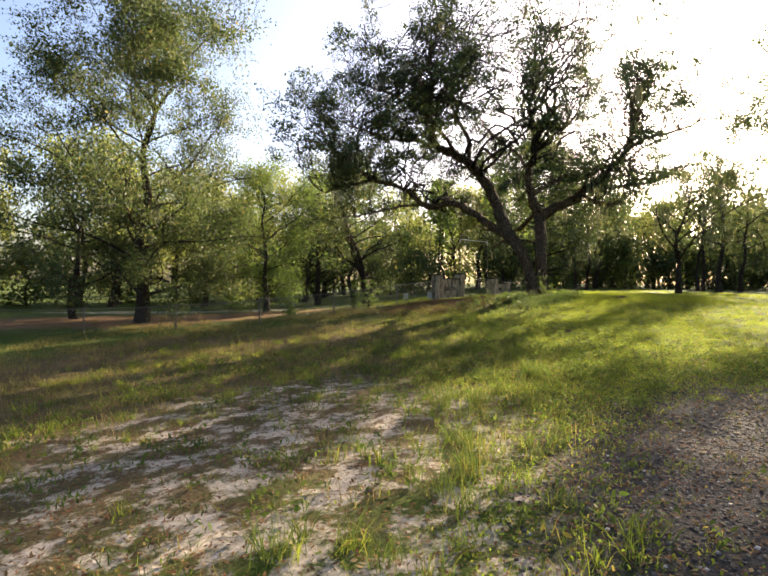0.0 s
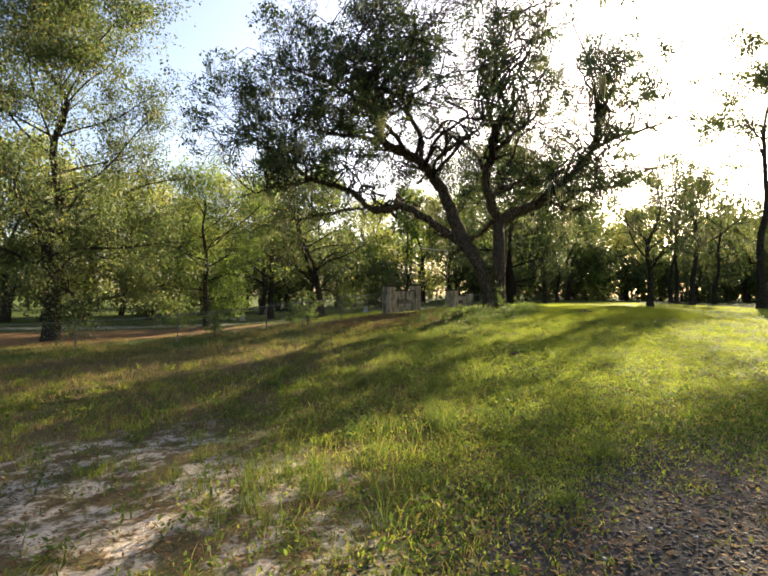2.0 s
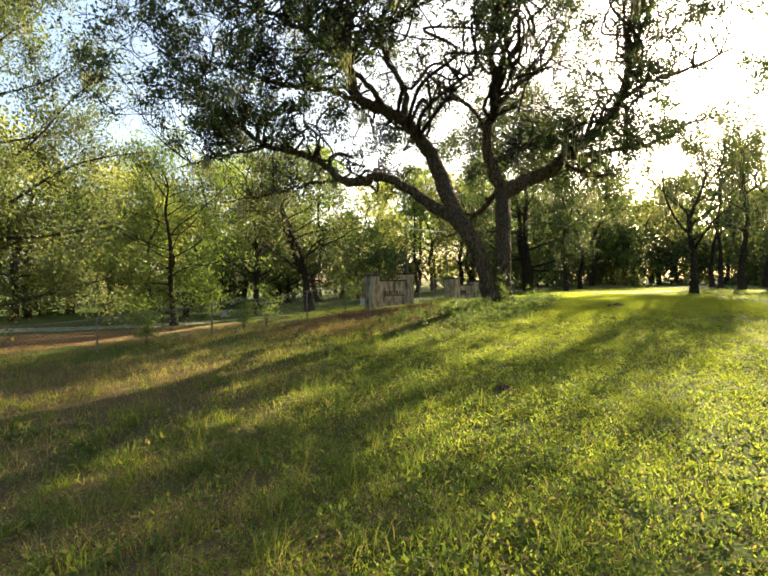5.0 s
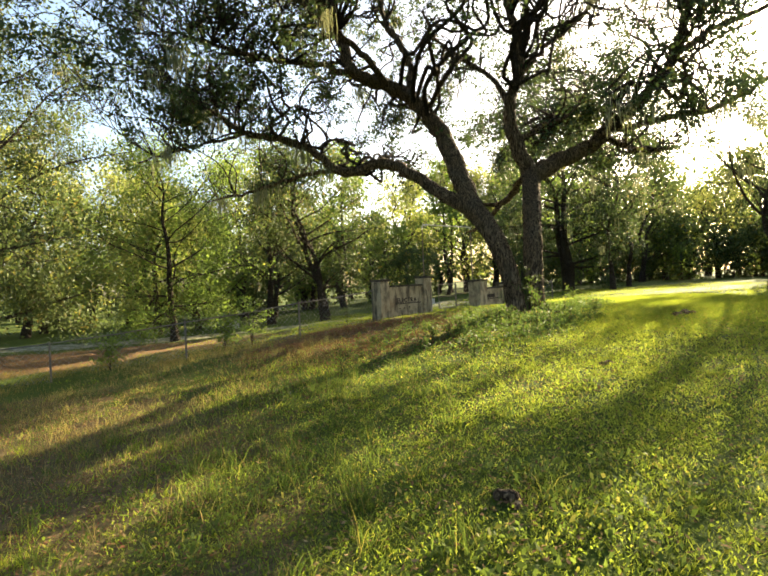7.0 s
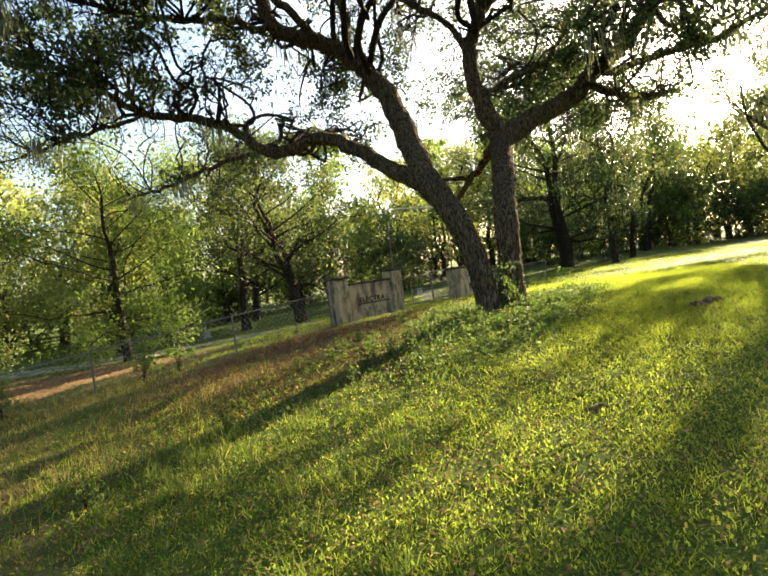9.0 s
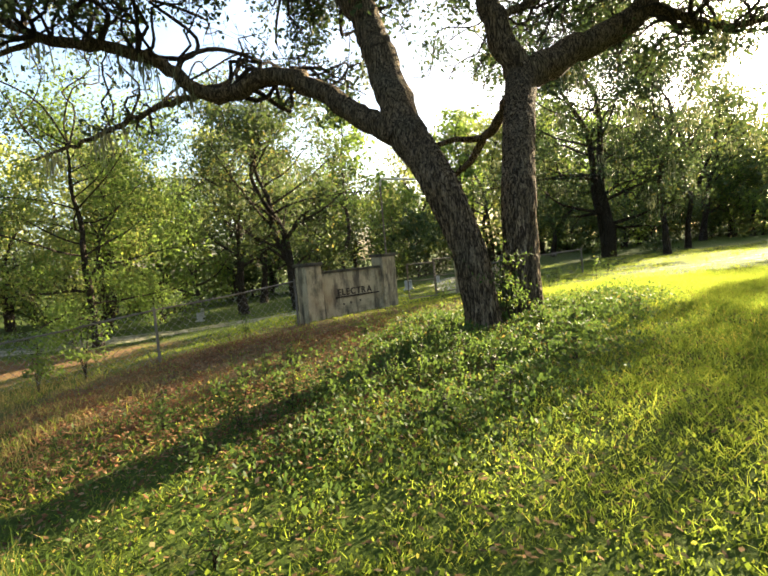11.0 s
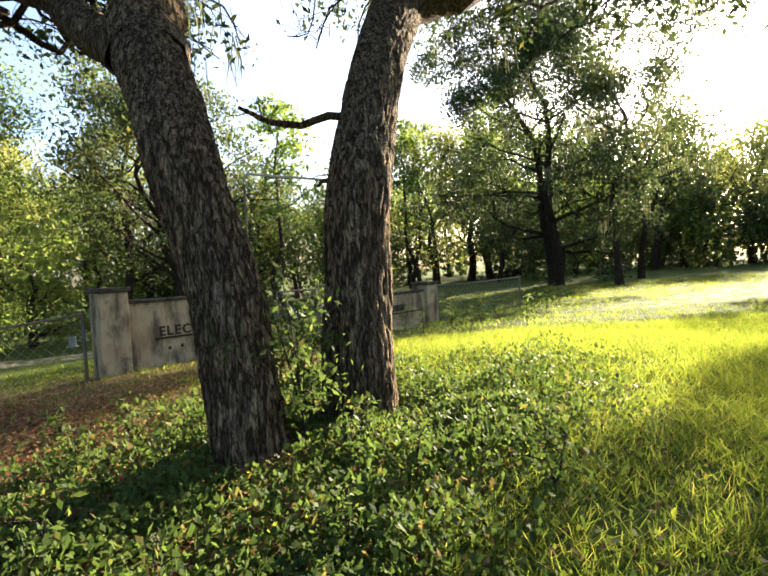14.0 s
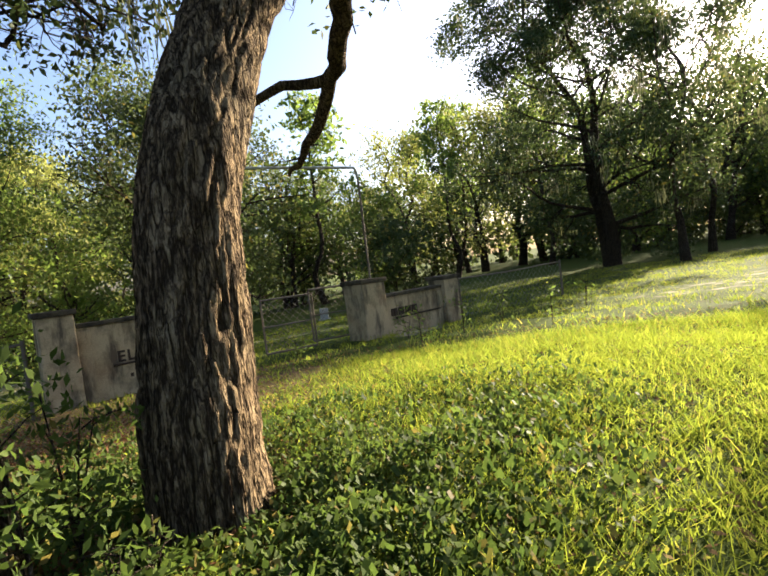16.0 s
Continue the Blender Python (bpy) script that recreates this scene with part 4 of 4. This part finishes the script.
def tufted(rng, cx, cy, n, wide):
    """Blade roots gathered round tuft centres."""
    x, y = np.repeat(cx, n), np.repeat(cy, n)
    return x + rng.normal(0, wide, len(x)), y + rng.normal(0, wide, len(y))


near_way = lambda x, y: np.exp(-((x - (0.8 + 0.37 * y)) / 4.8) ** 2)
x, y = scatter(rng, 105000, -3, 16, 3, 33, lambda x, y: lawn(x, y) * near_way(x, y))
x, y = tufted(rng, x, y, 13, 0.05)
stuff("lawn_grass", blades(rng, x, y, 0.055, 0.0045, 1.7, True), GRASS, "short green meadow grass with sunlit tips", "grass")
lush = lambda x, y: np.clip((x - 7.6) / 1.2, 0, 1) * np.clip((y - 21.5) / 3.0, 0, 1) * (1 - viny(x, y))
x, y = scatter(rng, 26000, 7.5, 15, 21.5, 33, lambda x, y: lush(x, y) * (0.3 + 0.7 * lumps(x, y, 2.3, 1.2)))
x, y = tufted(rng, x, y, 9, 0.05)
stuff("soft_grass", blades(rng, x, y, 0.1, 0.0035, 1.5, True), GRASS, "soft ankle-high grass beside the oak", "grass")
x, y = scatter(rng, 26000, -8, 26, 14, 50, lambda x, y: lawn(x, y) * (1 - 0.8 * ell(x, y, 19.5, 40, 7.5, 2.2, 0.5)) * np.maximum(y > 31, np.abs(x - (0.6 + 0.36 * y)) > 4.5))
x, y = tufted(rng, x, y, 9, 0.12)
stuff("far_grass", blades(rng, x, y, 0.085, 0.008, 1.3, True), GRASS, "taller green grass toward the wood", "grass")
x, y = scatter(rng, 12000, -14, 4.0, 3, 30, lambda x, y: (1 - 0.93 * sandy(x, y)) * (1 - gravelly(x, y)) * lumps(x, y, 0.7, 2.0) ** 1.3 * np.clip((4 - x) / 3, 0, 1))
x, y = tufted(rng, x, y, 9, 0.1)
stuff("dry_grass", blades(rng, x, y, 0.19, 0.004, 1.1), DRY_GRASS, "dry straw-coloured grass over sandy soil", "grass")
x, y = scatter(rng, 13000, -8, 5.0, 2, 24, lambda x, y: (0.2 + 0.55 * (1 - sandy(x, y))) * (1 - 0.93 * gravelly(x, y)) * lumps(x, y, 1.1, 5.0) ** 1.5)
x, y = tufted(rng, x, y, 9, 0.08)
stuff("green_weeds", blades(rng, x, y, 0.09, 0.0055, 1.4), WEED, "low green weeds scattered over sandy soil", "weeds")

x, y = scatter(rng, 560000, -3, 15, 3, 31, lambda x, y: near_way(x, y) * (1 - 0.85 * sandy(x, y)) * (1 - 0.97 * gravelly(x, y)) * (1 - 0.2 * viny(x, y)) * (1 - 0.55 * lush(x, y)) * (0.5 + 0.5 * lumps(x, y, 1.2, 7.0)) * (1 - 0.55 * ell(x, y, 3.6, 26.5, 3.2, 3.6)) * np.clip((x + 2) / 3, 0.15, 1))
stuff("clover", flat_leaves(rng, x, y, 0.026, 0.01 + 0.04 * rng.random(len(x)), 0.7, 0.75), CLOVER, "low clover and broad-leaved weeds in the lawn", "weeds")
x, y = scatter(rng, 130000, 0, 9.5, 21, 33, lambda x, y: ell(x, y, 4.4, 27.0, 4.6, 4.4) * (0.25 + 0.75 * lumps(x, y, 1.0, 9.0)))
stuff("red_leaf_litter", flat_leaves(rng, x, y, 0.048, 0.01 + 0.04 * rng.random(len(x)), 0.5, 0.35), RED_LITTER, "red-brown fallen leaves under the oak", "leaves")
x, y = scatter(rng, 70000, -10, 3.5, 3, 24, lambda x, y: 0.35 + 0.65 * lumps(x, y, 1.5, 2.2))
stuff("sand_litter", flat_leaves(rng, x, y, 0.045, 0.008 + 0.02 * rng.random(len(x)), 0.4, 0.25), RED_LITTER, "brown fallen leaves scattered over pale sand", "leaves")
# knee-high tufts between sand and lawn
cx, cy = scatter(rng, 1500, -4, 6.0, 3, 22, lambda x, y: np.exp(-((x - (0.6 + 0.22 * (y - 4))) ** 2) / 3.4) * (1 - gravelly(x, y)) * lumps(x, y, 1.3, 0.6))
x, y = np.repeat(cx, 34), np.repeat(cy, 34)
x, y = x + rng.normal(0, 0.07, len(x)), y + rng.normal(0, 0.07, len(y))
stuff("grass_tufts", blades(rng, x, y, 0.28, 0.004, 1.2), WEED, "knee-high tufts of coarse green grass", "grass")

# bleached tufts and broad-leaved rosettes over the sand
cx, cy = scatter(rng, 1500, -9, 1.6, 3, 20, lambda x, y: lumps(x, y, 1.7, 3.3) ** 2.5 * (1 - gravelly(x, y)) * (1 - 0.5 * sandy(x, y)))
x, y = tufted(rng, cx, cy, 26, 0.06)
stuff("sand_tufts", blades(rng, x, y, 0.19, 0.0038, 1.5), GRASS, "yellow-green grass tufts rooted in sand", "grass")
cx, cy = scatter(rng, 5200, -6, 7, 4, 17, lambda x, y: lumps(x, y, 1.2, 6.1) ** 2 * (1 - 0.93 * gravelly(x, y)) * (1 - 0.6 * sandy(x, y)))
x, y = tufted(rng, cx, cy, 16, 0.07)
stuff("rosette_weeds", flat_leaves(rng, x, y, 0.065, 0.02 + 0.13 * rng.random(len(x)), 0.36, 0.8), WEED, "broad-leaved green weeds low on the ground", "weeds")

x, y = scatter(rng, 150000, -4, 15, 2, 34, lambda x, y: 0.2 + 0.6 * lumps(x, y, 0.8, 4.0) + 0.4 * ell(x, y, 6, 10, 4.5, 4) + 0.12 * gravelly(x, y) * lumps(x, y, 1.7, 1.0) - 0.3 * sandy(x, y))
stuff("leaf_litter", flat_leaves(rng, x, y, 0.05, 0.012 + 0.03 * rng.random(len(x)), 0.45, 0.3), LITTER, "brown fallen oak leaves on the ground", "leaves")

x, y = scatter(rng, 640000, 1, 13, 21, 32, lambda x, y: viny(x, y) * (0.15 + 0.85 * lumps(x, y, 1.4, 3.0) ** 1.5) * np.clip((x - 5.4) / 2.3, 0.07, 1) * (np.hypot(x - 7.8, y - 27.1) > 0.33) * (np.hypot(x - 8.4, y - 28.05) > 0.38))
stuff("vine_cover", flat_leaves(rng, x, y, 0.045, 0.02 + (0.04 + 0.3 * lumps(x, y, 2.1, 1.0) * lumps(x, y, 4.3, 2.0)) * rng.random(len(x)), 0.55, 0.95), VINE_LEAF, "low carpet of broad green vine leaves", "ground cover")


def gravel_patch():
    rng = np.random.default_rng(9)
    x, y = scatter(rng, 95000, -0.5, 10, 0, 13, lambda x, y: gravelly(x, y) * 0.9)
    n = len(x)
    s = 0.006 + 0.012 * rng.random(n) ** 2.2
    c = np.stack([x, y, ground_z(x, y) + s * 0.25], 1)
    cube = np.array([(-1, -1, -0.6), (1, -1, -0.6), (1, 1, -0.6), (-1, 1, -0.6), (-0.7, -0.7, 0.3), (0.7, -0.7, 0.3), (0.7, 0.7, 0.3), (-0.7, 0.7, 0.3)])
    v = cube[None] * s[:, None, None] * (0.7 + 0.6 * rng.random((n, 8, 3)))
    a = rng.random(n) * 6.283
    r = np.stack([np.stack([np.cos(a), -np.sin(a)], 1), np.stack([np.sin(a), np.cos(a)], 1)], 1)
    v[..., :2] = np.einsum("nij,nkj->nki", r, v[..., :2])
    v = (v + c[:, None]).reshape(-1, 3)
    f = np.array([(4, 5, 6, 7), (0, 1, 5, 4), (1, 2, 6, 5), (2, 3, 7, 6), (3, 0, 4, 7)])
    q = (np.arange(n)[:, None, None] * 8 + f[None]).reshape(-1, 4)
    stuff("gravel", (v, q), GRAVEL, "dark loose gravel with pale chips", "gravel")


gravel_patch()


# ---- small plants and debris ----
def sapling(x, y, height, seed, leaf, count, mat, name="sapling", label="slender sapling with glossy leaves", category="sapling", group="", stems=1):
    """Thin stems with leaves set along them."""
    rng = np.random.default_rng(seed)
    base = empty(name, x, y)
    tips = []
    for s in range(stems):
        h = Heap()
        lean = rng.normal(0, 0.14, 2) * height
        n = 6
        f = np.linspace(0, 1, n)
        pts = np.stack([lean[0] * f**1.5, lean[1] * f**1.5, height * (0.8 + 0.3 * rng.random()) * f - 0.05], 1)
        h.tube(pts, np.linspace(0.011, 0.003, n) * (height / 1.2) ** 0.5, 5)
        for i in range(5):
            o = pts[2 + i % 4] * 0.6 + pts[1 + i % 4] * 0.4
            e = o + np.array([rng.normal() * 0.28, rng.normal() * 0.28, 0.12]) * height * 0.7
            h.tube(np.array([o, (o + e) / 2 + [0, 0, 0.02], e]), [0.005, 0.004, 0.002], 3)
            tips.append(np.linspace(o * 0.4 + e * 0.6, e, 4))
        tips.append(pts[3:])
        child("stem", h.mesh("stem", BARK_FINE, True), base)
    v, q = leaf_heap(rng, tips, max(1, count // (sum(len(t) for t in tips))), leaf, 0.07 * height ** 0.5, 0.42, 0.4)
    tagged(child("foliage", array_mesh("foliage", v, q, mat), base), kind="stuff")
    return tagged(base, label, category, group)


sapling(8.12, 27.2, 1.2, 41, 0.06, 560, VINE_LEAF, stems=3)
sapling(8.0, 27.55, 0.9, 42, 0.055, 380, VINE_LEAF, stems=3)
sapling(7.25, 25.7, 0.5, 43, 0.055, 200, VINE_LEAF, "shrub", "knee-high leafy shoot among the vines", "shrub", "shoots among the vines", 3)
for i, (x, y, h) in enumerate(((6.3, 24.6, 0.4), (5.2, 23.9, 0.45), (8.6, 25.9, 0.35), (4.6, 25.4, 0.4), (9.3, 27.0, 0.3), (3.4, 22.2, 0.5), (2.6, 20.4, 0.45), (8.9, 26.6, 0.35))):
    sapling(x, y, h, 50 + i, 0.05, 200, VINE_LEAF, "shrub", "knee-high leafy shoot among the vines", "shrub", "shoots among the vines", 3)
shoot_rng = np.random.default_rng(77)
shoot_kinds = [sapling(x, y, h, 150 + i, 0.055, 170, VINE_LEAF, "shrub", "knee-high leafy shoot among the vines", "shrub", "shoots among the vines", 4) for i, (x, y, h) in enumerate(((6.9, 24.7, 0.34), (8.0, 25.3, 0.3), (5.6, 24.3, 0.4)))]
x, y = scatter(shoot_rng, 260, 3.5, 9.8, 21.5, 28, lambda x, y: viny(x, y) * 0.3)
for i, (px, py) in enumerate(zip(x, y)):
    if min(math.hypot(px - 7.8, py - 27.1), math.hypot(px - 8.4, py - 28.05)) > 0.55:
        copy_thing(shoot_kinds[i % 3], pose(px, py, gz(px, py), 0, 0, 360 * shoot_rng.random()))
for i, (x, y, h) in enumerate(((9.0, 33.4, 0.7), (9.6, 34.6, 0.8), (10.3, 35.4, 0.7), (8.6, 34.7, 0.6), (11.0, 33.8, 0.6), (2.4, 30.6, 0.7), (1.6, 31.4, 0.6), (12.0, 36.5, 0.7), (6.9, 33.6, 0.5))):
    sapling(x, y, h, 70 + i, 0.07, 60, GREEN_LEAF, "weed", "tall thin weed stalk in the grass", "weed", "weed stalks by the gate", 2)
for i, (x, y, h) in enumerate(((-0.6, 29.1, 1.5), (-1.4, 28.7, 1.2), (-4.6, 27.6, 1.1))):
    sapling(x, y, h, 90 + i, 0.09, 700, GREEN_LEAF, "climbing_shrub", "leafy shrub climbing the wire fence", "shrub", "shrubs on the fence", 5)
for i, (x, y, h) in enumerate(((7.6, 9.6, 0.55), (8.1, 11.2, 0.6), (9.2, 12.6, 0.7), (7.3, 7.6, 0.5), (8.8, 10.4, 0.6))):
    sapling(x, y, h, 110 + i, 0.08, 200, GREEN_LEAF, "shrub", "low weedy shrub beside the track", "shrub", "shrubs beside the track", 5)


def dead_wood(x, y, turn, length, radius, seed, label):
    """A broken, weathered piece of branch with stubs."""
    rng = np.random.default_rng(seed)
    base = empty("fallen_branch", x, y, None, turn)
    h = Heap()
    n = 12
    f = np.linspace(-0.5, 0.5, n)
    pts = np.stack([f * length, 0.06 * np.sin(f * 7), radius * 0.7 + 0.02 * np.cos(f * 9)], 1)
    r = radius * (1 - 0.35 * np.abs(f)) * (1 + 0.12 * rng.standard_normal(n))
    r[0], r[-1] = radius * 0.35, radius * 0.2
    h.tube(pts, r, 10, 0.1, rng)
    child("log", h.mesh("log", BARK, True), base)
    for i in range(3):
        o = pts[2 + 3 * i]
        e = o + np.array([rng.normal() * 0.5, rng.normal() * 0.6, 0.5 + 0.5 * rng.random()]) * radius
        s = Heap()
        s.tube(np.array([o, (o + e) / 2, e]), [radius * 0.4, radius * 0.3, radius * 0.1], 6)
        child("stub", s.mesh("stub", BARK, True), base)
    return tagged(base, label, "branch")


dead_wood(10.9, 24.25, 25, 0.75, 0.075, 1, "dark broken branch lying in the grass")
dead_wood(5.6, 16.4, 100, 0.32, 0.05, 2, "short rotten stick lying in the grass")
dead_wood(7.9, 20.6, 160, 0.28, 0.03, 3, "short rotten stick lying in the grass")


def marker(x, y, w, h, label):
    base = empty("grave_marker", x, y)
    part("slab", weather(box_bm(w, 0.1, h + 0.1, (0, 0, -0.1), 0.02, 2), 0.006), MARKER, base)
    part("plinth", box_bm(w + 0.14, 0.24, 0.12, (0, 0, -0.04), 0.01, 1), MARKER, base)
    return tagged(base, label, "marker stone", "marker stones beyond the gate")


for x, y, w, h in ((8.95, 41.5, 0.12, 0.75), (4.6, 47.0, 0.4, 0.5), (6.0, 50.0, 0.35, 0.45), (2.6, 49.0, 0.4, 0.55), (-7.5, 47.0, 0.35, 0.5), (-9.0, 50.0, 0.4, 0.6)):
    marker(x, y, w, h, "small pale marker stone beyond the gate")
